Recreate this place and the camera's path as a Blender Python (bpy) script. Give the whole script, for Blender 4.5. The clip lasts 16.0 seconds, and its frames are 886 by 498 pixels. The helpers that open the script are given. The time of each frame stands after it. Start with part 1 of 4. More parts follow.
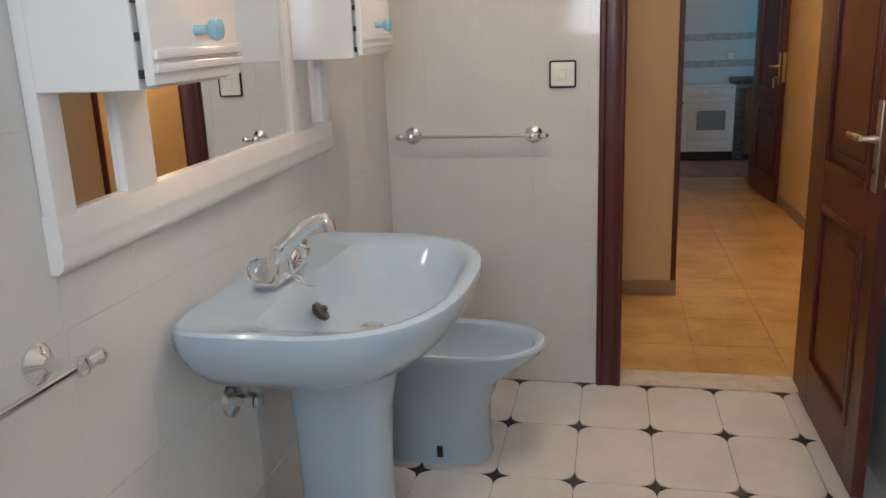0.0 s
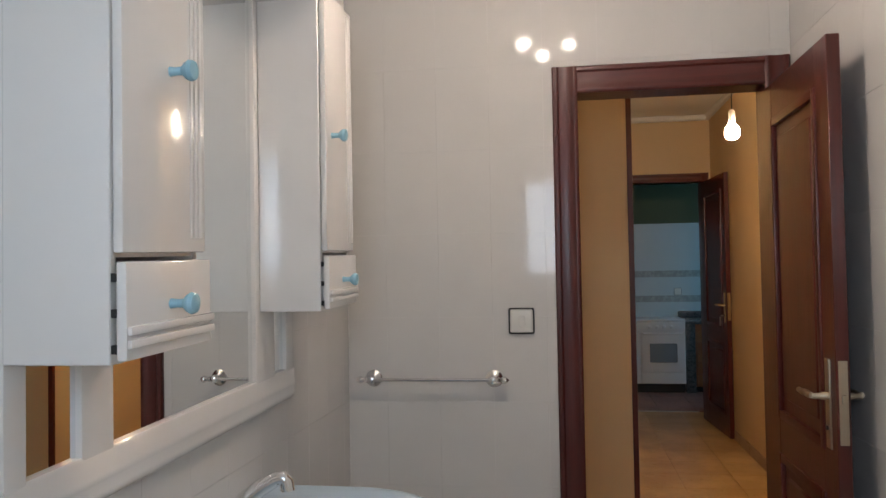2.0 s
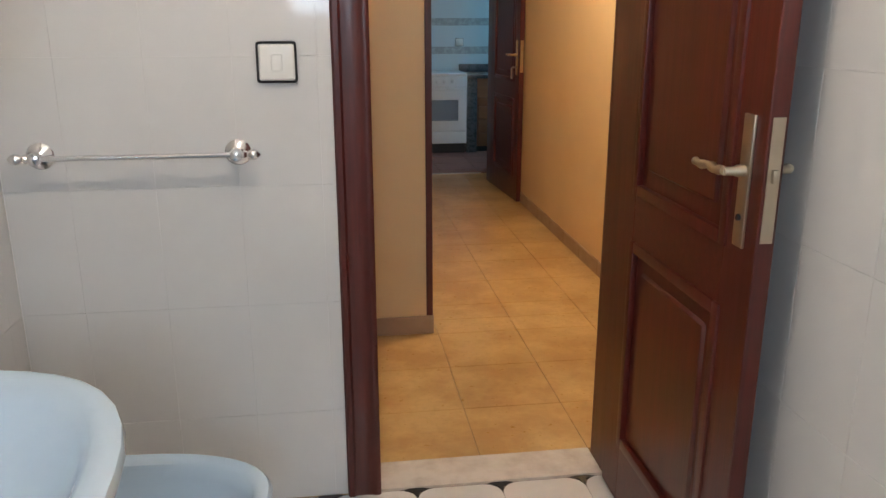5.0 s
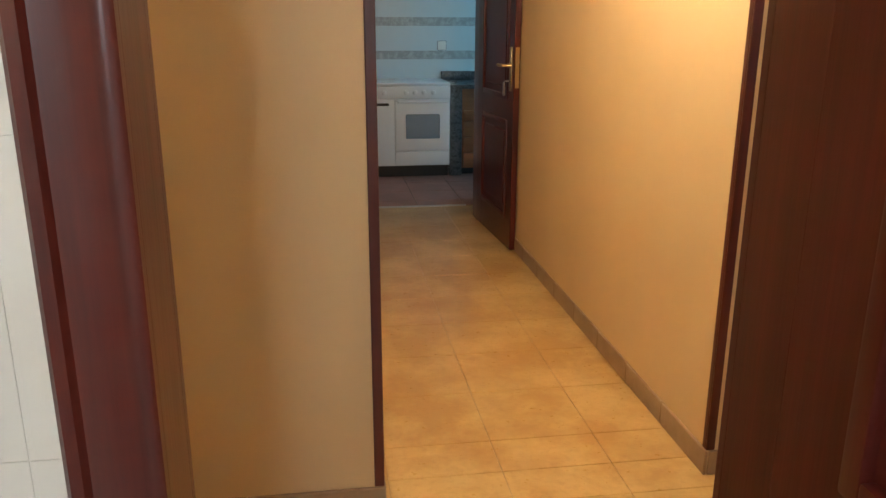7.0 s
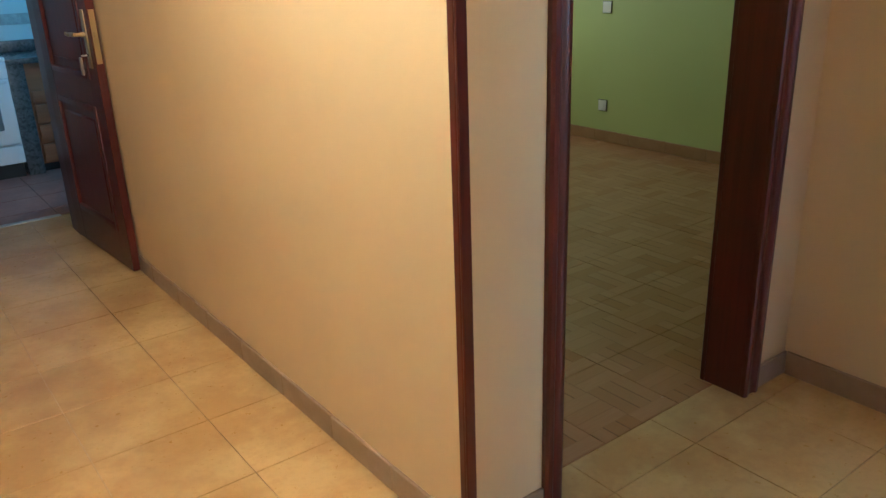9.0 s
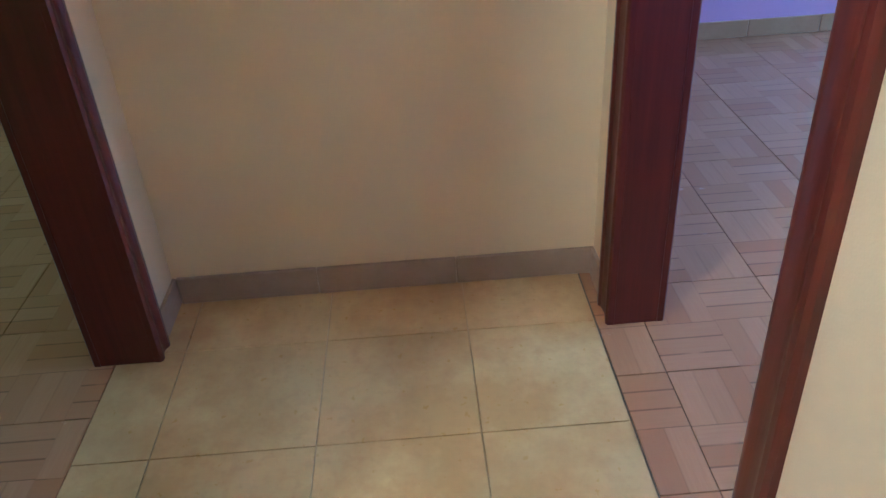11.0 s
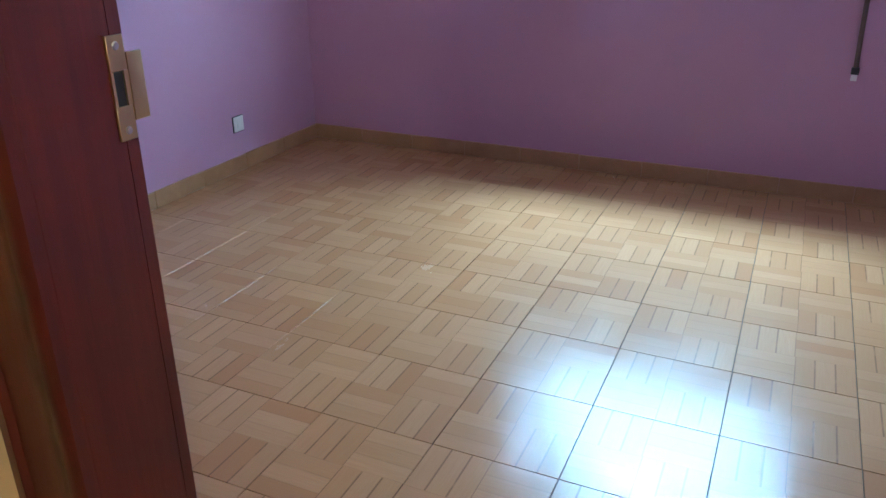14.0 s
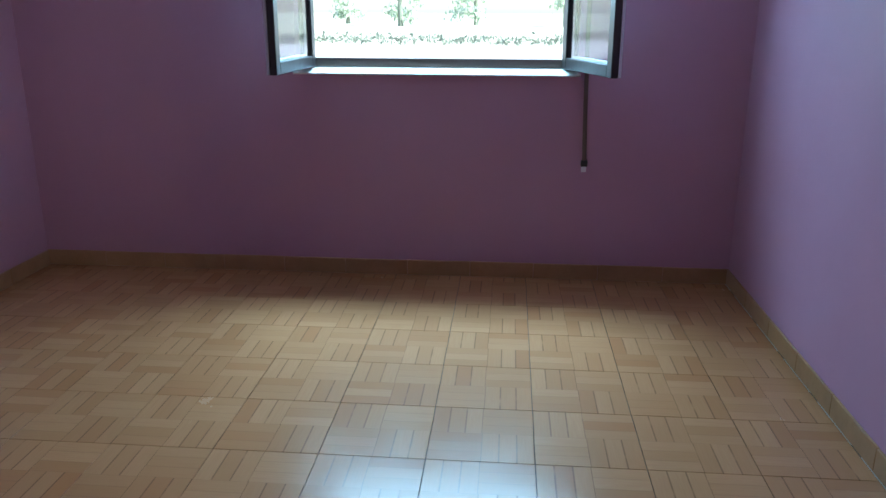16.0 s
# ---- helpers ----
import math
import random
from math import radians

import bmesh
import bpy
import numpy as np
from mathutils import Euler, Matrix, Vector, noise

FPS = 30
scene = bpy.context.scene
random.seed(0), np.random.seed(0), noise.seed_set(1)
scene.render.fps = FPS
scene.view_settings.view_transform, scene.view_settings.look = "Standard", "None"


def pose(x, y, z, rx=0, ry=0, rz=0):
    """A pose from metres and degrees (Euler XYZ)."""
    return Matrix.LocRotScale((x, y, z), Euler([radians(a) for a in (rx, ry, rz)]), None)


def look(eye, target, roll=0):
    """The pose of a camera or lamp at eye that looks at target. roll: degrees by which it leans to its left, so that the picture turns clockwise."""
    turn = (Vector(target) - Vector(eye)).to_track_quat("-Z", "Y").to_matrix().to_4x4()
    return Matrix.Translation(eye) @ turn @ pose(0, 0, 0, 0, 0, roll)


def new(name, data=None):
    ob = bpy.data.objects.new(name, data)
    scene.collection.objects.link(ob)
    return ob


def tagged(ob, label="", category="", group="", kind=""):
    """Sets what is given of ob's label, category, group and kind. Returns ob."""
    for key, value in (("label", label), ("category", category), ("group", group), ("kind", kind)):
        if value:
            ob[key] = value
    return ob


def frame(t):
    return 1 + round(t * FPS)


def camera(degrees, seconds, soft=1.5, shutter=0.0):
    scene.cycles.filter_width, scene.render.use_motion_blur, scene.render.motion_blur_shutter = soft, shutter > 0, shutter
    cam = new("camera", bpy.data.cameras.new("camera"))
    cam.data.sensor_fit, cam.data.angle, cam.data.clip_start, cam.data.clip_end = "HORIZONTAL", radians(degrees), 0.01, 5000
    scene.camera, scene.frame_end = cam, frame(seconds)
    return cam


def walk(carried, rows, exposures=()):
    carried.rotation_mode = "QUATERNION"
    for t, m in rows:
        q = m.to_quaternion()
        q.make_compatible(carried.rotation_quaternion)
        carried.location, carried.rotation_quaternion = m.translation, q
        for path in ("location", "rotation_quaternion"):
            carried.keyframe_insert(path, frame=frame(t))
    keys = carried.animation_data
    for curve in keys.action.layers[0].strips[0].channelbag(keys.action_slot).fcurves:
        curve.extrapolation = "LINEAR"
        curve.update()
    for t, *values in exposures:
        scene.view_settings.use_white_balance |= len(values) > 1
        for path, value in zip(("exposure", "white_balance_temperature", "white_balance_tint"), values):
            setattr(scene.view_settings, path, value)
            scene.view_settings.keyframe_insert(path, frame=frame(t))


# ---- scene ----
cam = camera(59.0, 16.0)

PATH = [
    (0, (1.334, -2.888, 1.295), (0.919, -0.996, 0.796), -2.2),
    (0.5, (1.328, -2.906, 1.317), (0.87, -0.987, 0.989), -2.3),
    (1, (1.322, -2.917, 1.343), (0.872, -0.977, 1.161), -1.7),
    (1.5, (1.315, -2.911, 1.362), (0.914, -0.952, 1.314), -1.3),
    (2, (1.322, -2.902, 1.376), (1.017, -0.926, 1.431), -1.0),
    (2.5, (1.335, -2.886, 1.381), (1.151, -0.896, 1.462), -0.8),
    (3, (1.33, -2.825, 1.367), (1.274, -0.826, 1.356), -0.4),
    (3.5, (1.313, -2.684, 1.336), (1.364, -0.693, 1.151), 0.2),
    (4, (1.279, -2.497, 1.294), (1.427, -0.538, 0.915), 0.2),
    (4.2, (1.279, -2.408, 1.282), (1.461, -0.469, 0.828), 0.1),
    (6.3, (1.444, -1.112, 1.271), (1.731, 0.779, 0.688), 0.1),
    (6.5, (1.482, -0.999, 1.285), (1.764, 0.895, 0.707), 0.4),
    (7, (1.550, -0.716, 1.295), (1.836, 1.185, 0.736), 0.2),
    (7.5, (1.562, -0.484, 1.342), (1.889, 1.400, 0.766), -0.4),
    (8, (1.612, -0.288, 1.336), (2.114, 1.561, 0.760), -0.4),
    (8.5, (1.686, -0.098, 1.375), (2.432, 1.645, 0.740), -1.2),
    (9, (1.723, 0.052, 1.309), (2.845, 1.554, 0.613), -2.0),
    (9.5, (1.830, 0.199, 1.337), (3.157, 1.412, 0.461), -4.2),
    (10, (1.921, 0.331, 1.212), (3.458, 1.192, 0.265), -5.2),
    (12.3, (2.770, 0.651, 1.184), (4.121, -0.348, 0.100), -0.6),
    (12.5, (2.824, 0.592, 1.200), (4.130, -0.498, 0.147), -0.8),
    (12.7, (2.848, 0.580, 1.161), (4.117, -0.598, 0.161), -0.1),
    (13, (2.965, 0.577, 1.201), (4.099, -0.775, 0.259), 0.1),
    (13.5, (3.092, 0.563, 1.212), (4.027, -0.985, 0.360), 0.7),
    (14, (3.176, 0.514, 1.254), (3.929, -1.159, 0.457), -0.2),
    (14.5, (3.239, 0.487, 1.282), (3.786, -1.287, 0.539), -0.2),
    (15, (3.281, 0.471, 1.278), (3.628, -1.373, 0.587), 0.1),
    (15.5, (3.309, 0.453, 1.269), (3.519, -1.433, 0.636), 0.5),
    (16, (3.317, 0.454, 1.306), (3.475, -1.453, 0.725), 0.2),
]
# the picture's brightness (stops) and white balance on the way
EXPOSURES = [(0, 1.28, 6850, 20), (1.0, 1.08, 6750, 19), (2.0, 0.85, 6650, 19), (3.0, 0.82, 6600, 19), (4.2, 1.3, 6600, 21), (6.3, 1.95, 6200, 8), (7.0, 2.0, 6800, 11), (7.6, 2.3, 5700, 3), (8.5, 2.18, 5150, -2), (9.2, 2.25, 4800, 3), (10, 2.42, 3850, 7), (12.3, 2.9, 3950, -8), (13, 2.4, 4450, -7), (13.5, 2.2, 4800, -3), (14, 2.25, 5150, 0), (15, 1.9, 5300, 1), (16, 1.45, 5400, -1)]
walk(cam, [(t, look(eye, target, roll)) for t, eye, target, roll in PATH], EXPOSURES)

# ---- world, sun, large lights ----
world = bpy.data.worlds.new("sky")
scene.world = world
world.use_nodes = True
wn = world.node_tree
sky = wn.nodes.new("ShaderNodeTexSky")
sky.sky_type, sky.sun_disc = "NISHITA", False
sky.sun_elevation, sky.sun_rotation = radians(43), radians(284)
wn.links.new(sky.outputs[0], wn.nodes["Background"].inputs[0])
wn.nodes["Background"].inputs[1].default_value = 0.15

sun = new("sun", bpy.data.lights.new("sun", "SUN"))
sun.data.energy, sun.data.angle, sun.data.color = 5.0, radians(1), (1.0, 0.95, 0.88)
sun.matrix_world = look((0, 0, 0), (0.72, -0.18, -0.70))


def area_lamp(name, eye, target, w, h, watts, color):
    lamp = new(name, bpy.data.lights.new(name, "AREA"))
    lamp.data.shape, lamp.data.size, lamp.data.size_y = "RECTANGLE", w, h
    lamp.data.energy, lamp.data.color = watts, color
    lamp.matrix_world = look(eye, target)
    return lamp


SKY_BLUE = (0.52, 0.80, 1.0)
area_lamp("sky_light_bedroom", (3.675, -4.35, 3.00), (3.675, -3.65, 1.80), 1.35, 0.60, 82, SKY_BLUE)
area_lamp("sky_light_bedroom_low", (3.675, -3.60, 1.66), (3.675, -2.6, 1.60), 1.25, 0.48, 13, SKY_BLUE)
area_lamp("sky_light_bathroom", (1.25, -3.42, 1.70), (1.05, 0, 1.3), 0.42, 0.70, 5.6, (0.66, 0.85, 1.0))
area_lamp("sky_light_kitchen", (4.6, 5.6, 1.6), (1.0, 5.2, 0.6), 1.0, 1.0, 5.2, (0.22, 0.66, 1.0))
# warm fill lamp added to brighten the green wall, no source known
area_lamp("fill_light_green_room", (5.0, 4.95, 1.6), (5.0, 2.0, 0.9), 1.1, 1.0, 3.4, (1.0, 0.93, 0.70))

# ---- materials ----


class Nodes:
    """A short way to write a node material."""

    def __init__(self, name):
        self.m = bpy.data.materials.new(name)
        self.m.use_nodes = True
        self.t = self.m.node_tree
        self.bsdf = self.t.nodes["Principled BSDF"]

    def node(self, kind, **values):
        n = self.t.nodes.new(kind)
        for k, v in values.items():
            if k in n.inputs:
                n.inputs[k].default_value = v
        return n

    def put(self, socket, value):
        if isinstance(value, bpy.types.NodeSocket):
            self.t.links.new(value, socket)
        else:
            socket.default_value = value

    def math(self, op, a, b=0.0, c=0.0):
        n = self.t.nodes.new("ShaderNodeMath")
        n.operation = op
        for i, v in enumerate((a, b, c)):
            self.put(n.inputs[i], v)
        return n.outputs[0]

    def mix(self, fac, a, b):
        n = self.t.nodes.new("ShaderNodeMix")
        n.data_type = "RGBA"
        self.put(n.inputs[0], fac)
        for i, v in ((6, a), (7, b)):
            self.put(n.inputs[i], v if isinstance(v, bpy.types.NodeSocket) else (*v, 1.0))
        return n.outputs[2]

    def place(self):
        return self.t.nodes.new("ShaderNodeNewGeometry").outputs["Position"]

    def stretched(self, vec, sx, sy, sz):
        n = self.t.nodes.new("ShaderNodeMapping")
        self.t.links.new(vec, n.inputs["Vector"])
        n.inputs["Scale"].default_value = (sx, sy, sz)
        return n.outputs[0]

    def noise(self, vec, scale, detail=3.0, rough=0.5):
        n = self.t.nodes.new("ShaderNodeTexNoise")
        self.put(n.inputs["Vector"], vec)
        n.inputs["Scale"].default_value, n.inputs["Detail"].default_value, n.inputs["Roughness"].default_value = scale, detail, rough
        return n.outputs["Fac"]

    def ramp(self, fac, lo, hi):
        n = self.t.nodes.new("ShaderNodeMapRange")
        self.put(n.inputs["Value"], fac)
        n.inputs["From Min"].default_value, n.inputs["From Max"].default_value = lo, hi
        return n.outputs[0]

    def random(self):
        return self.t.nodes.new("ShaderNodeObjectInfo").outputs["Random"]

    def xyz(self, vec):
        n = self.t.nodes.new("ShaderNodeSeparateXYZ")
        self.t.links.new(vec, n.inputs[0])
        return n.outputs

    def bump(self, height, strength, distance=0.01):
        n = self.t.nodes.new("ShaderNodeBump")
        self.put(n.inputs["Height"], height)
        n.inputs["Strength"].default_value, n.inputs["Distance"].default_value = strength, distance
        self.t.links.new(n.outputs[0], self.bsdf.inputs["Normal"])

    def finish(self, color, rough, metal=0.0, coat=0.0, spec=0.5):
        b = self.bsdf.inputs
        self.put(b["Base Color"], color if isinstance(color, bpy.types.NodeSocket) else (*color, 1.0))
        self.put(b["Roughness"], rough)
        b["Metallic"].default_value, b["Coat Weight"].default_value, b["Specular IOR Level"].default_value = metal, coat, spec
        b["Coat Roughness"].default_value = 0.15
        return self.m


def paint(name, color, dark, rough=0.55, grain=220.0, strength=0.12, big=1.3):
    """Rolled wall paint: broad unevenness, faint marks and a fine stipple."""
    k = Nodes(name)
    p = k.place()
    broad = k.ramp(k.noise(p, big, 4), 0.3, 0.75)
    marks = k.ramp(k.noise(k.stretched(p, 1, 1, 0.35), 9, 5, 0.65), 0.55, 0.8)
    col = k.mix(k.math("MULTIPLY", broad, 0.7), color, dark)
    col = k.mix(k.math("MULTIPLY", marks, 0.22), col, dark)
    k.bump(k.math("ADD", k.noise(p, grain, 2), k.math("MULTIPLY", k.noise(p, 26, 3), 0.6)), strength, 0.004)
    return k.finish(col, k.math("ADD", rough, k.math("MULTIPLY", broad, 0.12)))


def wood(name, color, dark, axis="z", rough=0.30, coat=0.15):
    """Varnished timber with the grain along one axis."""
    k = Nodes(name)
    p = k.place()
    s = {"x": (1.2, 30, 30), "y": (30, 1.2, 30), "z": (30, 30, 1.2)}[axis]
    grain = k.noise(k.stretched(p, *s), 1.6, 6, 0.65)
    fine = k.noise(k.stretched(p, *[v * 4 for v in s]), 1.5, 3, 0.6)
    broad = k.noise(p, 2.2, 3)
    f = k.math("ADD", k.math("MULTIPLY", k.ramp(grain, 0.3, 0.72), 0.7), k.math("MULTIPLY", k.ramp(broad, 0.3, 0.7), 0.3))
    col = k.mix(f, color, dark)
    k.bump(fine, 0.08, 0.002)
    return k.finish(col, k.math("ADD", rough, k.math("MULTIPLY", fine, 0.14)), 0.0, coat)


def ceramic(name, color, tint, rough=0.12, vein=0.35, scale=3.0, per_piece=0.06, coat=0.0, spec=0.5):
    """Glazed ceramic with a faint veined cloud and a slight change from piece to piece."""
    k = Nodes(name)
    p = k.place()
    warp = k.ramp(k.noise(p, scale, 6, 0.6), 0.42, 0.72)
    col = k.mix(k.math("MULTIPLY", warp, vein), color, tint)
    col = k.mix(k.math("MULTIPLY", k.random(), per_piece), col, tint)
    k.bump(k.noise(p, 7, 2), 0.06, 0.006)
    return k.finish(col, k.math("ADD", rough, k.math("MULTIPLY", k.noise(p, 40, 3), 0.04)), 0.0, coat, spec)


def metal(name, color, rough=0.14):
    k = Nodes(name)
    return k.finish(color, k.math("ADD", rough, k.math("MULTIPLY", k.noise(k.place(), 60, 3), 0.12)), 1.0)


def plain(name, color, rough=0.4, dirt=0.15):
    k = Nodes(name)
    d = k.ramp(k.noise(k.place(), 14, 5, 0.6), 0.45, 0.8)
    return k.finish(k.mix(k.math("MULTIPLY", d, dirt), color, tuple(c * 0.6 for c in color)), k.math("ADD", rough, k.math("MULTIPLY", d, 0.1)))


def parquet_tile(name):
    """Glazed tile printed as parquet: two by two blocks of three strips, turned by quarters."""
    k = Nodes(name)
    x, y, _ = k.xyz(k.place())
    u = k.math("MULTIPLY", k.math("SUBTRACT", x, 3.541), 2 / 0.3325)
    v = k.math("MULTIPLY", k.math("ADD", y, 1.632), 2 / 0.3325)
    u, v = k.math("ADD", u, 40.0), k.math("ADD", v, 40.0)
    bu, bv = k.math("FLOOR", u), k.math("FLOOR", v)
    turn = k.math("MODULO", k.math("ADD", bu, bv), 2.0)
    fu, fv = k.math("FRACT", u), k.math("FRACT", v)
    across = k.math("ADD", k.math("MULTIPLY", turn, fu), k.math("MULTIPLY", k.math("SUBTRACT", 1.0, turn), fv))
    along = k.math("ADD", k.math("MULTIPLY", turn, fv), k.math("MULTIPLY", k.math("SUBTRACT", 1.0, turn), fu))
    s = k.math("MULTIPLY", across, 3.0)
    strip, fs = k.math("FLOOR", s), k.math("FRACT", s)
    edge = k.math("MINIMUM", fs, k.math("SUBTRACT", 1.0, fs))
    comb = k.t.nodes.new("ShaderNodeCombineXYZ")
    for i, val in enumerate((k.math("ADD", bu, k.math("MULTIPLY", strip, 0.29)), bv, turn)):
        k.put(comb.inputs[i], val)
    tone = k.t.nodes.new("ShaderNodeTexWhiteNoise")
    k.t.links.new(comb.outputs[0], tone.inputs["Vector"])
    grainv = k.t.nodes.new("ShaderNodeCombineXYZ")
    for i, val in enumerate((k.math("ADD", k.math("MULTIPLY", bu, 7.3), k.math("MULTIPLY", s, 5.0)), k.math("MULTIPLY", bv, 3.1), k.math("MULTIPLY", along, 0.9))):
        k.put(grainv.inputs[i], val)
    grain = k.ramp(k.noise(grainv.outputs[0], 2.0, 5, 0.6), 0.3, 0.75)
    col = k.mix(tone.outputs[0], (0.46, 0.235, 0.105), (0.37, 0.172, 0.07))
    col = k.mix(k.math("MULTIPLY", grain, 0.45), col, (0.34, 0.15, 0.06))
    col = k.mix(k.math("MULTIPLY", k.ramp(tone.outputs[0], 0.80, 0.98), 0.35), col, (0.34, 0.13, 0.045))
    line = k.math("MULTIPLY", k.ramp(edge, 0.062, 0.022), k.ramp(k.noise(k.place(), 14, 2), 0.22, 0.46))
    # lines along y darker: relief shading by the window put into colour
    line = k.math("MULTIPLY", line, k.math("ADD", 0.3, k.math("MULTIPLY", turn, 0.7)))
    col = k.mix(k.math("MULTIPLY", line, 0.66), col, (0.12, 0.052, 0.026))
    col = k.mix(k.math("MULTIPLY", k.random(), 0.12), col, (0.30, 0.17, 0.09))
    smear = k.noise(k.stretched(k.place(), 1.0, 0.45, 1.0), 5.0, 6, 0.7)
    k.bump(k.math("ADD", k.noise(k.place(), 9, 2), k.math("MULTIPLY", line, -0.3)), 0.05, 0.006)
    m = k.finish(col, k.math("ADD", 0.12, k.math("MULTIPLY", k.ramp(smear, 0.32, 0.70), 0.16)), 0.0, 0.25, 0.28)
    k.bsdf.inputs["Coat Roughness"].default_value = 0.38
    return m


def mottled_tile(name, light, mid, dark, rough=0.26, scale=4.2):
    """Cloudy matt stoneware tile."""
    k = Nodes(name)
    p = k.place()
    cloud = k.noise(p, scale, 6, 0.62)
    speck = k.noise(p, 38, 4, 0.6)
    col = k.mix(k.ramp(cloud, 0.40, 0.60), light, mid)
    col = k.mix(k.math("MULTIPLY", k.ramp(k.noise(p, scale * 0.55, 4), 0.52, 0.74), 0.6), col, dark)
    col = k.mix(k.math("MULTIPLY", k.ramp(speck, 0.5, 0.75), 0.25), col, dark)
    col = k.mix(k.math("MULTIPLY", k.random(), 0.25), col, mid)
    k.bump(k.math("ADD", cloud, k.math("MULTIPLY", speck, 0.4)), 0.1, 0.006)
    return k.finish(col, k.math("ADD", rough, k.math("MULTIPLY", speck, 0.16)))


def glass(name, tint=(0.95, 0.98, 1.0), rough=0.04):
    k = Nodes(name)
    b = k.bsdf.inputs
    b["Transmission Weight"].default_value, b["IOR"].default_value = 1.0, 1.45
    return k.finish(tint, rough)


def glow(name, color, strength):
    k = Nodes(name)
    k.bsdf.inputs["Emission Color"].default_value, k.bsdf.inputs["Emission Strength"].default_value = (*color, 1.0), strength
    return k.finish((0.9, 0.9, 0.9), 0.3)


HALL_PAINT = paint("hall_paint", (0.68, 0.515, 0.30), (0.60, 0.435, 0.235), 0.5)
GREEN_PAINT = paint("green_paint", (0.52, 0.57, 0.21), (0.46, 0.50, 0.17), 0.5)
PURPLE_PAINT = paint("purple_paint", (0.495, 0.275, 0.385), (0.435, 0.228, 0.33), 0.5)
WHITE_PAINT = paint("white_ceiling_paint", (0.80, 0.79, 0.76), (0.72, 0.71, 0.68), 0.7)
PLASTER = paint("bare_plaster", (0.72, 0.70, 0.66), (0.5, 0.46, 0.42), 0.8)
WOOD_Z = wood("mahogany_upright", (0.115, 0.0145, 0.008), (0.043, 0.006, 0.004), "z")
WOOD_X = wood("mahogany_across", (0.115, 0.0145, 0.008), (0.043, 0.006, 0.004), "x")
PINE = wood("orange_pine", (0.42, 0.17, 0.065), (0.28, 0.10, 0.04), "x", 0.35)
WALL_TILE = ceramic("wall_tile_glaze", (0.69, 0.672, 0.64), (0.635, 0.61, 0.575), 0.055, 0.5, 2.6, 0.10, 0.0, 0.32)
GROUT = plain("grout", (0.80, 0.78, 0.75), 0.7, 0.15)
OLIVE = paint("olive_paint", (0.10, 0.11, 0.05), (0.08, 0.085, 0.04), 0.5)
DARK_GROUT = plain("dark_grout", (0.13, 0.095, 0.07), 0.85, 0.3)
TAN_GROUT = plain("tan_grout", (0.49, 0.325, 0.15), 0.85, 0.3)
FLOOR_TILE = ceramic("floor_tile_glaze", (0.70, 0.67, 0.63), (0.42, 0.39, 0.37), 0.14, 0.30, 4.5, 0.08)
BLACK_TILE = ceramic("black_inset", (0.035, 0.033, 0.033), (0.06, 0.055, 0.05), 0.2, 0.3)
MARBLE = ceramic("threshold_marble", (0.68, 0.62, 0.55), (0.36, 0.28, 0.22), 0.22, 0.6, 9.0)
PORCELAIN = ceramic("blue_grey_porcelain", (0.45, 0.565, 0.66), (0.40, 0.515, 0.62), 0.06, 0.2, 2.0, 0.0, 0.4)
LACQUER = plain("white_lacquer", (0.85, 0.82, 0.78), 0.09, 0.05)
BLUE_KNOB = plain("pale_blue_knob", (0.30, 0.55, 0.66), 0.2, 0.05)
BLACK = plain("black_plastic", (0.02, 0.02, 0.02), 0.4)
CHROME = metal("chrome", (0.80, 0.80, 0.80), 0.06)
BRASS = metal("brass", (0.62, 0.46, 0.22), 0.24)
AGED_BRASS = metal("aged_brass", (0.58, 0.50, 0.38), 0.26)
STEEL = metal("brushed_steel", (0.55, 0.52, 0.48), 0.3)
MIRROR = Nodes("mirror_silver").finish((0.88, 0.90, 0.90), 0.0, 1.0)
ACRYLIC = glass("clear_acrylic", (0.97, 0.95, 0.93), 0.05)
GLASS = glass("window_glass")
WHITE_PLASTIC = plain("cream_plastic", (0.78, 0.75, 0.68), 0.3, 0.08)
ENAMEL = plain("white_enamel", (0.78, 0.79, 0.80), 0.2, 0.06)
ALU = metal("white_aluminium", (0.70, 0.72, 0.74), 0.4)
OVEN_GLASS = plain("oven_glass", (0.24, 0.29, 0.34), 0.15)
DARK_ALU = plain("dark_aluminium", (0.035, 0.028, 0.026), 0.35)
BRONZE_ALU = metal("bronze_aluminium", (0.24, 0.19, 0.16), 0.4)
# far trees' leaf colour, lightened to carry haze and bright daylight
WASHED_LEAF = mottled_tile("washed_out_tree_leaf", (0.55, 0.60, 0.46), (0.45, 0.52, 0.38), (0.58, 0.58, 0.48), 0.7, 2.0)
SILL_WHITE = plain("white_sill", (0.86, 0.86, 0.84), 0.5, 0.12)
HALL_TILE = mottled_tile("hall_tile", (0.62, 0.41, 0.165), (0.45, 0.26, 0.085), (0.32, 0.155, 0.048), 0.22, 3.0)
BASE_TILE = mottled_tile("skirting_tile", (0.36, 0.25, 0.165), (0.31, 0.21, 0.135), (0.25, 0.16, 0.10), 0.3, 6.0)
BEDROOM_BASE = mottled_tile("bedroom_skirting_tile", (0.40, 0.225, 0.105), (0.35, 0.19, 0.085), (0.27, 0.14, 0.06), 0.3, 6.0)
KITCHEN_TILE = mottled_tile("red_kitchen_tile", (0.36, 0.15, 0.11), (0.29, 0.115, 0.09), (0.16, 0.07, 0.06), 0.35, 5.0)
PARQUET = parquet_tile("parquet_print_tile")
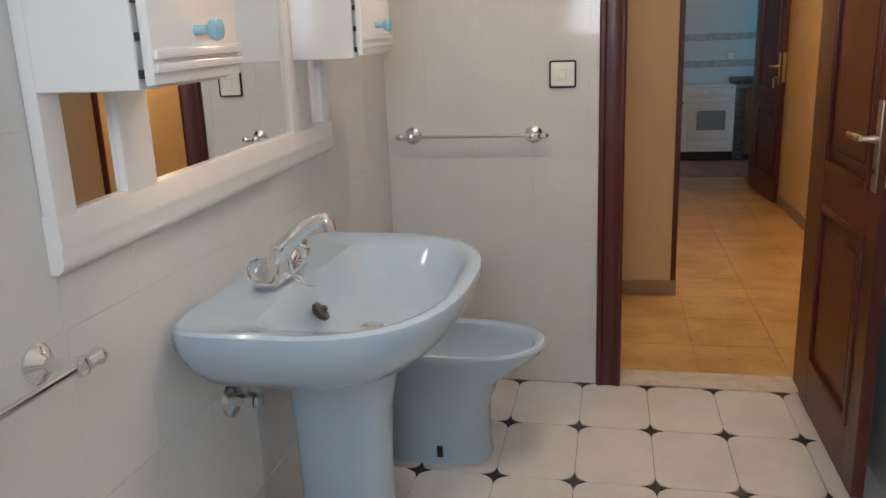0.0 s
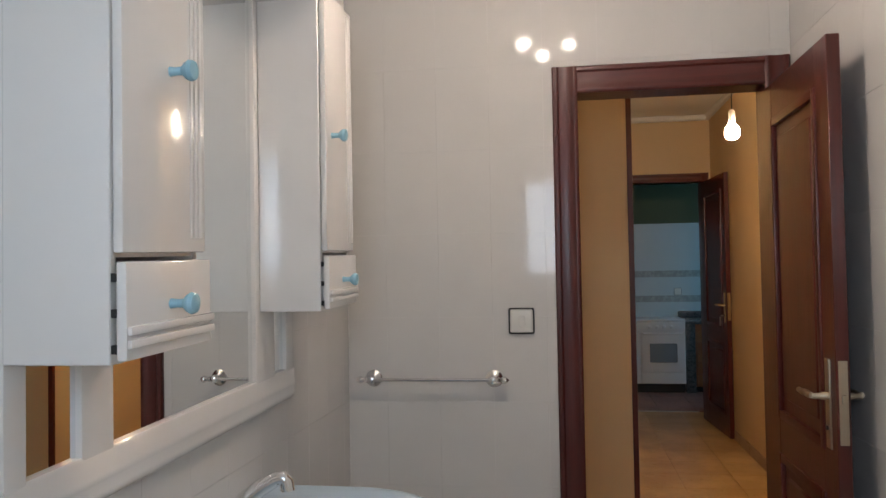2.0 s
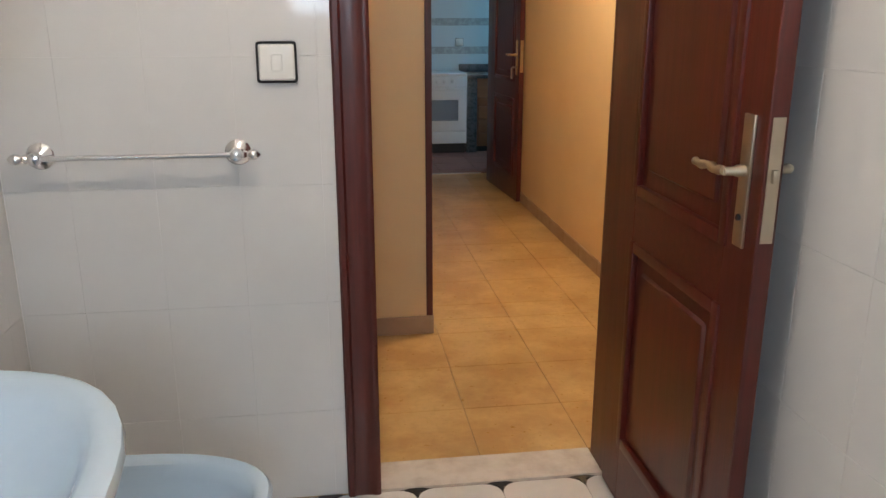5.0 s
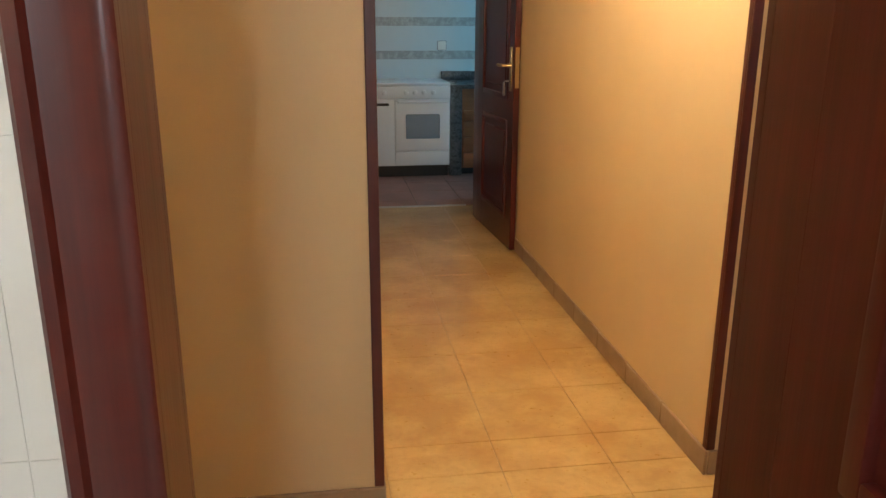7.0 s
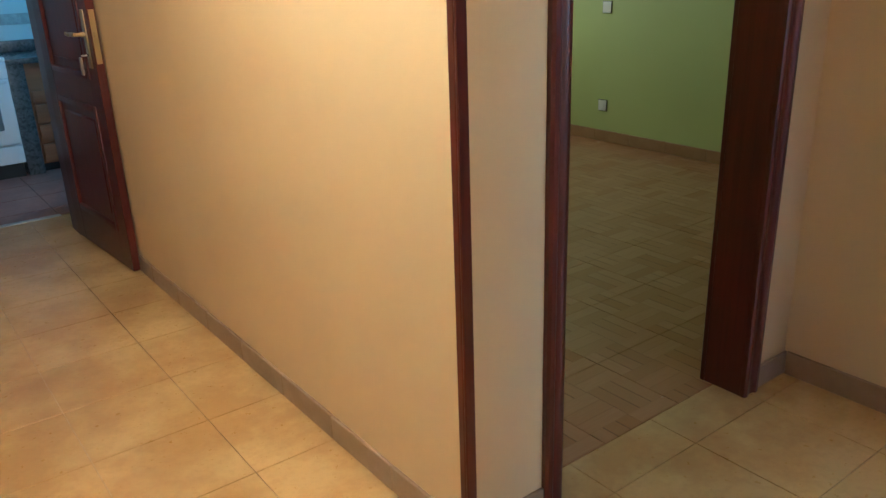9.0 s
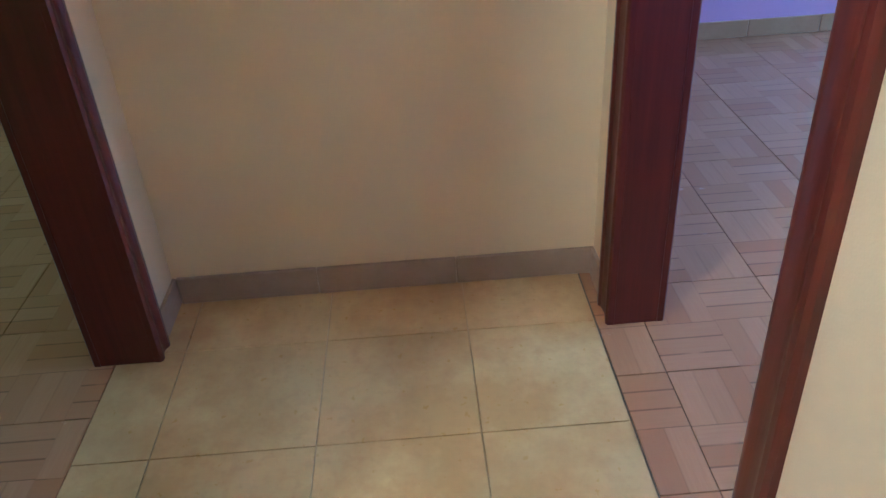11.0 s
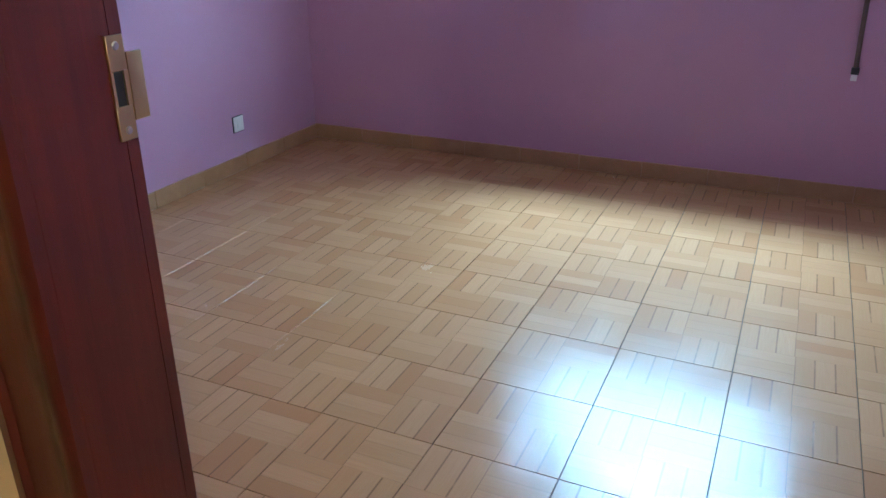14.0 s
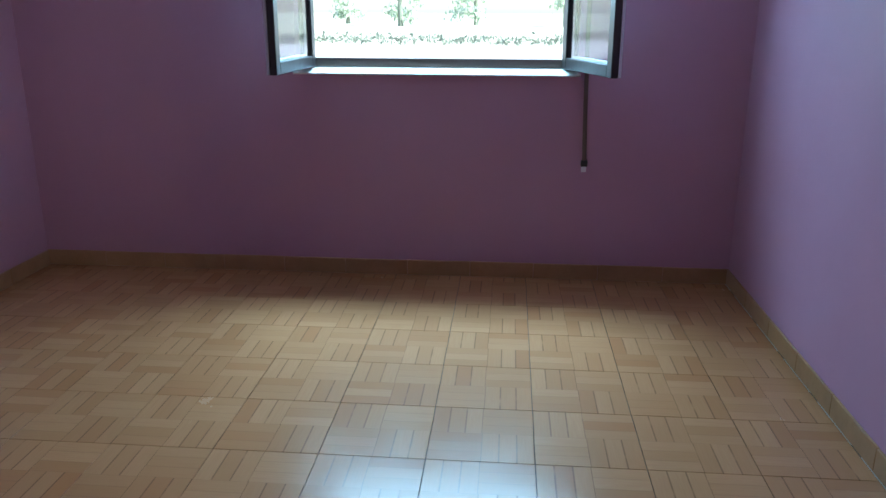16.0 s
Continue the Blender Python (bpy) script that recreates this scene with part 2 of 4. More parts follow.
GRANITE = mottled_tile("dark_granite", (0.10, 0.11, 0.115), (0.05, 0.055, 0.06), (0.02, 0.02, 0.025), 0.2, 55.0)
KITCHEN_WALL = ceramic("kitchen_wall_tile", (0.62, 0.68, 0.68), (0.55, 0.61, 0.62), 0.15, 0.3)
KITCHEN_BAND = ceramic("kitchen_band_tile", (0.36, 0.36, 0.35), (0.56, 0.58, 0.56), 0.2, 0.9, 26.0)
CONCRETE = mottled_tile("pale_concrete", (0.62, 0.60, 0.57), (0.55, 0.53, 0.50), (0.45, 0.43, 0.41), 0.9, 0.8)
LEAF = mottled_tile("hedge_leaf", (0.24, 0.26, 0.19), (0.18, 0.20, 0.14), (0.27, 0.25, 0.20), 0.6, 8.0)
FIELD = mottled_tile("field", (0.42, 0.44, 0.30), (0.46, 0.44, 0.32), (0.36, 0.38, 0.26), 0.9, 0.12)
BULB_GLOW = glow("bulb_glow", (1.0, 0.86, 0.64), 240)
SPOT_GLOW = glow("spot_glow", (1.0, 0.88, 0.73), 122)

# ---- building helpers ----


def box(bm, x0, x1, y0, y1, z0, z1, bevel=0.0, seg=2):
    """Adds a box, rounded along its edges by bevel."""
    vs = [bm.verts.new((x, y, z)) for x in (x0, x1) for y in (y0, y1) for z in (z0, z1)]
    fs = [bm.faces.new([vs[i] for i in q]) for q in ((0, 1, 3, 2), (4, 6, 7, 5), (0, 4, 5, 1), (2, 3, 7, 6), (0, 2, 6, 4), (1, 5, 7, 3))]
    if bevel > 0:
        bmesh.ops.bevel(bm, geom=list({e for f in fs for e in f.edges}), offset=bevel, segments=seg, affect="EDGES", profile=0.6)
    return bm


def lathe(bm, profile, m, n=20):
    """Turns (radius, height) pairs round z and lays the result at the pose m."""
    rings = []
    for r, h in profile:
        rings.append([bm.verts.new(m @ Vector((r * math.cos(a), r * math.sin(a), h))) for a in (2 * math.pi * i / n for i in range(n))])
    for a, b in zip(rings, rings[1:]):
        for i in range(n):
            bm.faces.new((a[i], a[(i + 1) % n], b[(i + 1) % n], b[i]))
    bm.faces.new(rings[0][::-1])
    bm.faces.new(rings[-1])
    return bm


def tube(bm, points, radius, n=10):
    """A round bar along points."""
    pts = [Vector(p) for p in points]
    rings = []
    for i, p in enumerate(pts):
        d = (pts[min(i + 1, len(pts) - 1)] - pts[max(i - 1, 0)]).normalized()
        side = d.orthogonal().normalized() if not rings else (last - d * last.dot(d)).normalized()
        last, up = side, d.cross(side)
        r = radius[i] if isinstance(radius, (list, tuple)) else radius
        rings.append([bm.verts.new(p + r * (side * math.cos(a) + up * math.sin(a))) for a in (2 * math.pi * j / n for j in range(n))])
    for a, b in zip(rings, rings[1:]):
        for i in range(n):
            bm.faces.new((a[i], a[(i + 1) % n], b[(i + 1) % n], b[i]))
    bm.faces.new(rings[0][::-1])
    bm.faces.new(rings[-1])
    return bm


def prism(bm, outline, lo, hi, axis="z"):
    """Extrudes a 2D outline along an axis, between lo and hi."""
    def at(a, b, h):
        return {"z": (a, b, h), "y": (a, h, b), "x": (h, a, b)}[axis]
    low = [bm.verts.new(at(a, b, lo)) for a, b in outline]
    high = [bm.verts.new(at(a, b, hi)) for a, b in outline]
    n = len(outline)
    for i in range(n):
        bm.faces.new((low[i], low[(i + 1) % n], high[(i + 1) % n], high[i]))
    bm.faces.new(low[::-1])
    bm.faces.new(high)
    return bm


def loft(bm, rings, caps=True):
    """Joins rings of equally many points."""
    rows = [[bm.verts.new(p) for p in r] for r in rings]
    n = len(rows[0])
    for a, b in zip(rows, rows[1:]):
        for i in range(n):
            bm.faces.new((a[i], a[(i + 1) % n], b[(i + 1) % n], b[i]))
    if caps:
        bm.faces.new(rows[0][::-1])
        bm.faces.new(rows[-1])
    return bm


def mesh_of(name, bm, material, smooth=False):
    bmesh.ops.recalc_face_normals(bm, faces=bm.faces[:])
    me = bpy.data.meshes.new(name)
    bm.to_mesh(me)
    bm.free()
    me.materials.append(material)
    if smooth:
        me.polygons.foreach_set("use_smooth", [True] * len(me.polygons))
        me.set_sharp_from_angle(angle=radians(38))
    return me


def thing(name, label, category, group="", kind="", at=(0, 0, 0)):
    """An Empty that parents the parts of one thing."""
    ob = new(name)
    ob.empty_display_size = 0.1
    ob.location = at
    return tagged(ob, label, category, group, kind)


def part(name, bm, material, parent, label="", smooth=True):
    ob = new(name, mesh_of(name, bm, material, smooth))
    if parent:
        ob.parent = parent
        if parent.type == "EMPTY":
            ob.matrix_parent_inverse = Matrix.Translation(-parent.location)
    return tagged(ob, label) if label else ob


def solid(name, boxes, material, label, category, bevel=0.0, kind="structure", smooth=False):
    """One piece of the setting out of boxes."""
    bm = bmesh.new()
    for b in boxes:
        box(bm, *b, bevel)
    return tagged(new(name, mesh_of(name, bm, material, smooth)), label, category, "", kind)


def B(*v, bevel=0.0, seg=2):
    return box(bmesh.new(), *v, bevel, seg)

# ---- the large structure ----
BX0, BX1, BY0 = 0.505, 2.125, -3.37        # bathroom: tiled faces
HALL_Y0, HALL_Y1, HALL_X1 = 0.105, 1.205, 3.957
COR_X0, COR_X1, COR_Y1 = 1.666, 2.632, 4.37
BED_X0, BED_X1 = 2.20, 5.758
GREEN_X1, GREEN_Y1 = 6.12, 4.95

solid("wall_bathroom_side", [(0.38, 0.5035, -3.62, 0.0015, 0, 2.6)], GROUT, "white-grouted bathroom wall under pale tiles", "wall")
wall_door_side = solid("wall_bathroom_door_side", [
    (0.497, 1.368, 0.008, 0.105, 0, 2.73), (1.368, 2.050, 0.008, 0.105, 2.045, 2.73), (2.050, 2.165, 0.008, 0.105, 0, 2.73),
    (2.165, 2.987, 0.05, 0.105, 0, 2.73), (2.987, 3.735, 0.05, 0.105, 2.043, 2.73), (3.735, 3.957, 0.05, 0.105, 0, 2.73),
    (0.20, 0.497, 0.008, 0.105, 0, 2.73)],
    HALL_PAINT, "cream-orange painted hall wall with two door openings", "wall")
solid("wall_bedroom_door_side", [
    (2.20, 2.987, 0.0, 0.05, 0, 2.6), (2.987, 3.735, 0.0, 0.05, 2.043, 2.6), (3.735, 5.758, 0.0, 0.05, 0, 2.6)],
    PURPLE_PAINT, "purple painted bedroom wall with a door opening", "wall")
solid("wall_partition_bathroom", [(2.1265, 2.165, -3.37, 0.0015, 0, 2.6)], GROUT, "grouted partition wall under pale bathroom tiles", "wall")
solid("wall_bedroom_west", [(2.165, 2.20, -3.37, 0.05, 0, 2.6)], PURPLE_PAINT, "lavender purple painted bedroom side wall", "wall")
solid("wall_bedroom_east", [(5.758, 5.90, -3.37, 0.05, 0, 2.6)], PURPLE_PAINT, "lavender purple painted bedroom side wall with a socket", "wall")
WX0, WX1, WZ0, WZ1 = 2.995, 4.355, 1.02, 2.25   # bedroom window opening
solid("wall_bedroom_window", [
    (2.165, WX0, -3.62, -3.37, 0, 2.6), (WX1, 5.90, -3.62, -3.37, 0, 2.6), (WX0, WX1, -3.62, -3.37, 0, WZ0), (WX0, WX1, -3.62, -3.37, WZ1, 2.6)],
    PURPLE_PAINT, "dark purple painted wall under the open window", "wall")
solid("wall_bathroom_window", [
    (0.497, 1.03, -3.62, -3.37, 0, 2.6), (1.47, 2.165, -3.62, -3.37, 0, 2.6), (1.03, 1.47, -3.62, -3.37, 0, 1.33), (1.03, 1.47, -3.62, -3.37, 2.07, 2.6)],
    WALL_TILE, "pale tiled bathroom wall with a window opening", "wall")
solid("wall_hall_end", [(3.957, 4.09, 0.05, 1.335, 0, 2.73)], HALL_PAINT, "orange-cream painted wall closing the hall", "wall")
solid("wall_hall_west", [(0.08, 0.20, 0.0, 1.25, 0, 2.73)], HALL_PAINT, "orange painted wall closing the hall", "wall")
solid("wall_hall_corner", [(0.20, COR_X0, 1.158, 1.258, 0, 2.73), (1.558, COR_X0, 1.258, COR_Y1, 0, 2.73)], HALL_PAINT, "orange painted wall turning into the corridor", "wall")
solid("wall_corridor_east", [(COR_X1, 2.70, HALL_Y1, COR_Y1, 0, 2.73)], HALL_PAINT, "yellow-cream painted corridor wall", "wall")
solid("wall_green_door_side", [
    (2.70, 2.905, HALL_Y1, 1.27, 0, 2.73), (2.905, 3.731, HALL_Y1, 1.27, 2.045, 2.73), (3.731, 3.957, HALL_Y1, 1.27, 0, 2.73)],
    HALL_PAINT, "pinkish cream hall wall round the bedroom doorway", "wall")
solid("wall_green_inner", [
    (2.70, 2.905, 1.27, 1.335, 0, 2.6), (2.905, 3.731, 1.27, 1.335, 2.045, 2.6), (3.731, 3.957, 1.27, 1.335, 0, 2.6), (3.957, GREEN_X1, 1.335, 1.40, 0, 2.6), (2.70, 2.76, 1.335, GREEN_Y1, 0, 2.6)],
    GREEN_PAINT, "lime green painted bedroom wall with a door opening", "wall")
solid("wall_green_east", [(GREEN_X1, 6.25, 1.335, 5.05, 0, 2.6)], GREEN_PAINT, "lime green painted bedroom wall with sockets", "wall")
# the opening is unseen, added to house the green room's fill lamp
solid("wall_green_north", [
    (2.76, 4.4, GREEN_Y1, 5.05, 0, 2.6), (5.6, GREEN_X1, GREEN_Y1, 5.05, 0, 2.6), (4.4, 5.6, GREEN_Y1, 5.05, 0, 1.05), (4.4, 5.6, GREEN_Y1, 5.05, 2.2, 2.6)],
    GREEN_PAINT, "lime green painted bedroom wall with an added, unseen window opening", "wall")
solid("wall_kitchen_door_side", [
    (1.558, 1.745, COR_Y1, 4.49, 0, 2.73), (1.745, 2.556, COR_Y1, 4.49, 2.13, 2.73), (2.556, 2.76, COR_Y1, 4.49, 0, 2.73), (0.4, 1.558, COR_Y1, 4.49, 0, 2.73)],
    HALL_PAINT, "cream painted wall over the kitchen doorway", "wall")
solid("wall_kitchen_back", [(0.4, 4.8, 6.52, 6.64, 0, 1.88)], KITCHEN_WALL, "pale blue-grey tiled kitchen wall", "wall")
solid("wall_kitchen_upper", [(0.4, 4.8, 6.53, 6.64, 1.88, 2.73)], OLIVE, "olive green painted wall above the kitchen tiles", "wall")
solid("wall_kitchen_west", [(0.28, 0.4, 4.37, 6.64, 0, 2.73)], KITCHEN_WALL, "pale tiled kitchen side wall", "wall")
solid("wall_kitchen_east", [(4.7, 4.82, 5.05, 5.10, 0, 2.73), (4.7, 4.82, 6.10, 6.52, 0, 2.73), (4.7, 4.82, 5.10, 6.10, 0, 1.1), (4.7, 4.82, 5.10, 6.10, 2.1, 2.73)], KITCHEN_WALL, "pale tiled kitchen wall with a window opening", "wall")
solid("wall_kitchen_south", [(2.76, 4.82, 5.05, 5.06, 0, 2.73)], KITCHEN_WALL, "pale tiled kitchen wall", "wall")

for name, b, label in (
    ("ceiling_bathroom", (0.38, 2.165, -3.62, 0.008, 2.6, 2.72), "white bathroom ceiling"),
    ("ceiling_bedroom", (2.165, 5.90, -3.62, 0.05, 2.6, 2.72), "white bedroom ceiling"),
    ("ceiling_hall", (0.08, 4.09, 0.008, 1.335, 2.73, 2.85), "white hall ceiling"),
    ("ceiling_corridor", (1.55, 2.70, 1.335, 4.49, 2.73, 2.85), "white corridor ceiling"),
    ("ceiling_green_room", (2.70, 6.25, 1.34, 5.05, 2.6, 2.72), "white bedroom ceiling"),
    ("ceiling_kitchen", (0.28, 4.82, 4.49, 6.64, 2.73, 2.85), "white kitchen ceiling")):
    solid(name, [b], WHITE_PAINT, label, "ceiling")
# small cornice round the corridor ceiling
solid("cornice_corridor", [(COR_X0, COR_X1, 4.33, COR_Y1, 2.68, 2.73), (COR_X0, COR_X0 + 0.04, 1.15, 4.33, 2.68, 2.73), (COR_X1 - 0.04, COR_X1, 1.25, 4.33, 2.68, 2.73)], WHITE_PAINT, "white plaster cornice under the corridor ceiling", "cornice", 0.012)

solid("wall_bathroom_grout", [(0.5036, 1.368, 0.0016, 0.0079, 0, 2.6), (1.368, 2.050, 0.0016, 0.0079, 2.045, 2.6), (2.050, 2.1264, 0.0016, 0.0079, 0, 2.6)], GROUT, "white grout bed behind the tiles of the door wall", "wall")
floor_bath = solid("floor_bathroom", [(0.38, 2.165, -3.62, 0.003, -0.12, -0.005)], DARK_GROUT, "bathroom floor of marbled cut-corner tiles with black insets", "floor")
floor_hall = solid("floor_hall", [(0.08, 4.09, 0.145, 1.30, -0.12, -0.005), (1.558, 2.70, 1.30, 4.83, -0.12, -0.005)], TAN_GROUT, "hall floor of mottled ochre tiles", "floor")
floor_bed = solid("floor_bedroom", [(2.165, 5.90, -3.62, 0.145, -0.12, -0.005)], DARK_GROUT, "glossy bedroom floor of parquet-print tiles", "floor")
floor_green = solid("floor_green_room", [(2.70, 6.25, 1.30, 5.05, -0.12, -0.005)], DARK_GROUT, "bedroom floor of parquet-print tiles", "floor")
floor_kitchen = solid("floor_kitchen", [(0.28, 1.558, 4.37, 4.83, -0.12, -0.005), (0.28, 4.82, 4.83, 6.64, -0.12, -0.005)], DARK_GROUT, "kitchen floor of red-brown tiles", "floor")
solid("threshold_bathroom", [(1.383, 2.035, 0.003, 0.145, -0.02, 0.004)], MARBLE, "cream veined marble threshold in the bathroom doorway", "threshold", 0.002)
solid("threshold_kitchen", [(1.75, 2.55, 4.79, 4.83, -0.005, 0.004)], STEEL, "pale metal threshold strip at the kitchen floor", "threshold", 0.001)

# skirting
SK, ST = 0.080, 0.011


def skirting(name, runs, material, label):
    """Skirting of tile lengths set end to end."""
    ob = thing(name, label, "skirting", "", "structure", at=(runs[0][0], runs[0][2], 0))
    for x0, x1, y0, y1 in runs:
        along = x1 - x0 > y1 - y0
        lo, hi = (x0, x1) if along else (y0, y1)
        n = max(1, round((hi - lo) / 0.33))
        for i in range(n):
            a, b = lo + (hi - lo) * i / n + 0.0004, lo + (hi - lo) * (i + 1) / n - 0.0004
            top = SK + random.uniform(-0.0012, 0.0012)
            part("skirting_tile", B(a, b, y0, y1, 0, top, bevel=0.003, seg=1) if along else B(x0, x1, a, b, 0, top, bevel=0.003, seg=1), material, ob)
    return ob


skirting("baseboard_hall", [
    (0.20, COR_X0 + ST, 1.158 - ST, 1.158), (COR_X0, COR_X0 + ST, 1.159, COR_Y1 - 0.02), (COR_X1 - ST, COR_X1, HALL_Y1 - ST, 4.35),
    (COR_X1, 2.862, HALL_Y1 - ST, HALL_Y1), (3.79, HALL_X1, HALL_Y1 - ST, HALL_Y1), (HALL_X1 - ST, HALL_X1, HALL_Y0, HALL_Y1 - ST), (3.822, HALL_X1 - ST, HALL_Y0, HALL_Y0 + ST),
    (2.13, 2.92, HALL_Y0, HALL_Y0 + ST), (0.20, 1.29, HALL_Y0, HALL_Y0 + ST)], BASE_TILE, "dusty brown tile skirting along the hall walls")
skirting("baseboard_bedroom", [
    (BED_X0, BED_X1, -3.37, -3.37 + ST), (BED_X1 - ST, BED_X1, -3.36, 0), (BED_X0, BED_X0 + ST, -3.36, 0), (BED_X0, 2.92, -ST, 0), (3.823, BED_X1, -ST, 0)], BEDROOM_BASE, "tan tile skirting along the bedroom walls")
skirting("baseboard_green_room", [(GREEN_X1 - ST, GREEN_X1, 1.40, GREEN_Y1), (2.76, GREEN_X1, GREEN_Y1 - ST, GREEN_Y1), (3.957, GREEN_X1, 1.40, 1.40 + ST), (2.76, 2.76 + ST, 1.335, GREEN_Y1)], BEDROOM_BASE, "tan tile skirting along the green walls")

# corner trims of dark wood, above the skirting
for name, x, y, sx in (("trim_hall_corner", COR_X0, 1.158, -1), ("trim_corridor_corner", COR_X1, HALL_Y1, 1)):
    bm = bmesh.new()
    a, b = sorted((x + sx * 0.020, x - sx * 0.007))
    box(bm, a, b, y - 0.007, y - 0.0005, SK + 0.001, 2.55, 0.003, 2)
    c, d = sorted((x - sx * 0.0005, x - sx * 0.007))
    box(bm, c, d, y - 0.0005, y + 0.020, SK + 0.001, 2.55, 0.003, 2)
    tagged(new(name, mesh_of(name, bm, WOOD_Z)), "dark varnished wooden corner strip above the skirting", "corner trim", "", "structure")


def casing(name, x0, x1, z1, y0, y1, w0, w1, wt, label, faces=(1, 1)):
    """Lining and moulded casings of a doorway in a wall between y0 and y1; its parts hang under one frame."""
    frame_ob = thing(name, label, "door frame", "", "structure", at=(x0, (y0 + y1) / 2, 0))
    for xa, xb in ((x0 - 0.013, x0), (x1, x1 + 0.013)):
        part("jamb", B(xa, xb, y0, y1, 0, z1 + 0.013, bevel=0.001, seg=1), WOOD_Z, frame_ob)
    part("head_jamb", B(x0, x1, y0, y1, z1, z1 + 0.013, bevel=0.001, seg=1), WOOD_X, frame_ob)
    prof = lambda w: [(0, 0), (w, 0), (w, 0.012), (w - 0.006, 0.019), (w - 0.018, 0.020), (w - 0.024, 0.014), (w * 0.5, 0.012), (0.022, 0.015), (0.016, 0.0185), (0.006, 0.0185), (0, 0.014)]
    for yf, sy, use in ((y0, -1, faces[0]), (y1, 1, faces[1])):
        if not use:
            continue
        for xi, s, w in ((x0, -1, w0), (x1, 1, w1)):
            part("casing", prism(bmesh.new(), [(xi + s * a, yf + sy * b) for a, b in prof(w)], 0, z1 + wt), WOOD_Z, frame_ob)
        part("head_casing", prism(bmesh.new(), [(yf + sy * (b + 0.001), z1 + a) for a, b in prof(wt)], x0 - 0.0005, x1 + 0.0005, "x"), WOOD_X, frame_ob)
    return frame_ob


casing("door_frame_bathroom", 1.383, 2.035, 2.015, 0.0, 0.105, 0.092, 0.088, 0.10, "reddish mahogany door frame with moulded casings, bathroom side")
casing("door_frame_bedroom", 3.0, 3.722, 2.03, 0.0, 0.105, 0.08, 0.10, 0.08, "reddish mahogany door frame round the purple bedroom doorway")
casing("door_frame_green_room", 2.919, 3.716, 2.03, HALL_Y1, 1.335, 0.057, 0.074, 0.07, "dark mahogany door frame round the green bedroom doorway")
casing("door_frame_kitchen", 1.758, 2.543, 2.13, COR_Y1, 4.49, 0.05, 0.07, 0.08, "dark wooden door frame round the kitchen doorway")


def door_leaf(name, m, width, height, label, handle_z=1.05, keys=False, metal_mat=BRASS):
    """A panelled leaf, its hinge at the pose m, its width along x and 35 mm thick along y."""
    leaf = thing(name, label, "door", at=m.translation)
    t = 0.035

    def fit(bm):
        bm.transform(m)
        return bm
    sw = 0.115
    part("stile", fit(B(0, sw, 0, t, 0.008, height, bevel=0.002, seg=1)), WOOD_Z, leaf)
    part("stile", fit(B(width - sw, width, 0, t, 0.008, height, bevel=0.002, seg=1)), WOOD_Z, leaf)
    levels = ((0.008, 0.19), (0.74, 0.88), (height - 0.13, height))
    for lo, hi in levels:
        part("rail", fit(B(sw, width - sw, 0.0005, t - 0.0005, lo, hi, bevel=0.001, seg=1)), WOOD_X, leaf)
    for lo, hi in ((0.19, 0.74), (0.88, height - 0.13)):
        bm = bmesh.new()
        box(bm, sw, width - sw, 0.010, t - 0.010, lo, hi)
        box(bm, sw + 0.055, width - sw - 0.055, 0.003, t - 0.003, lo + 0.055, hi - 0.055, 0.007, 1)
        part("panel", fit(bm), WOOD_Z, leaf)
        bm = bmesh.new()
        for ya, yb in ((-0.006, 0.012), (t - 0.012, t + 0.006)):
            for xa, xb, za, zb in ((sw - 0.012, sw + 0.016, lo - 0.012, hi + 0.012), (width - sw - 0.016, width - sw + 0.012, lo - 0.012, hi + 0.012), (sw + 0.016, width - sw - 0.016, lo - 0.012, lo + 0.016), (sw + 0.016, width - sw - 0.016, hi - 0.016, hi + 0.012)):
                box(bm, xa, xb, ya, yb, za, zb, 0.005, 2)
        part("moulding", fit(bm), WOOD_Z, leaf)
    for y0, s in ((0, -1), (t, 1)):
        ya, yb = sorted((y0, y0 + s * 0.006))
        plate = part("handle_plate", fit(B(width - 0.075, width - 0.038, ya, yb, handle_z - 0.14, handle_z + 0.10, bevel=0.0025)), metal_mat, leaf, "long brass back plate")
        bm = bmesh.new()
        lathe(bm, [(0.011, 0), (0.011, 0.02), (0.008, 0.026), (0.008, 0.045)], Matrix.Translation((width - 0.056, y0, handle_z)) @ Matrix.Rotation(radians(90 * s), 4, "X") @ Matrix.Scale(-1, 4, (0, 0, 1)), 14)
        pts = [(width - 0.056 - 0.012 * i, y0 + s * (0.045 + 0.003 * math.sin(i * 0.9)), handle_z + 0.002 * math.cos(i * 1.3)) for i in range(10)]
        tube(bm, pts, [0.008 + 0.0018 * math.sin(i * 2.1) for i in range(10)], 10)
        part("lever", fit(bm), metal_mat, plate, "twisted brass lever")
        part("keyhole", fit(lathe(bmesh.new(), [(0.006, 0), (0.006, 0.008)], Matrix.Translation((width - 0.056, y0 + s * 0.003, handle_z - 0.085)) @ Matrix.Rotation(radians(-90 * s), 4, "X"), 10)), BLACK, plate)
    part("lock_plate", fit(B(width, width + 0.002, 0.006, t - 0.006, handle_z - 0.12, handle_z + 0.10, bevel=0.0005, seg=1)), metal_mat, leaf, "brass lock plate in the edge")
    part("latch", fit(B(width, width + 0.011, 0.012, t - 0.012, handle_z - 0.012, handle_z + 0.012, bevel=0.003)), metal_mat, leaf)
    if keys:
        bm = bmesh.new()
        tube(bm, [(width - 0.056, -0.006, handle_z - 0.085), (width - 0.056, -0.035, handle_z - 0.085)], 0.004, 8)
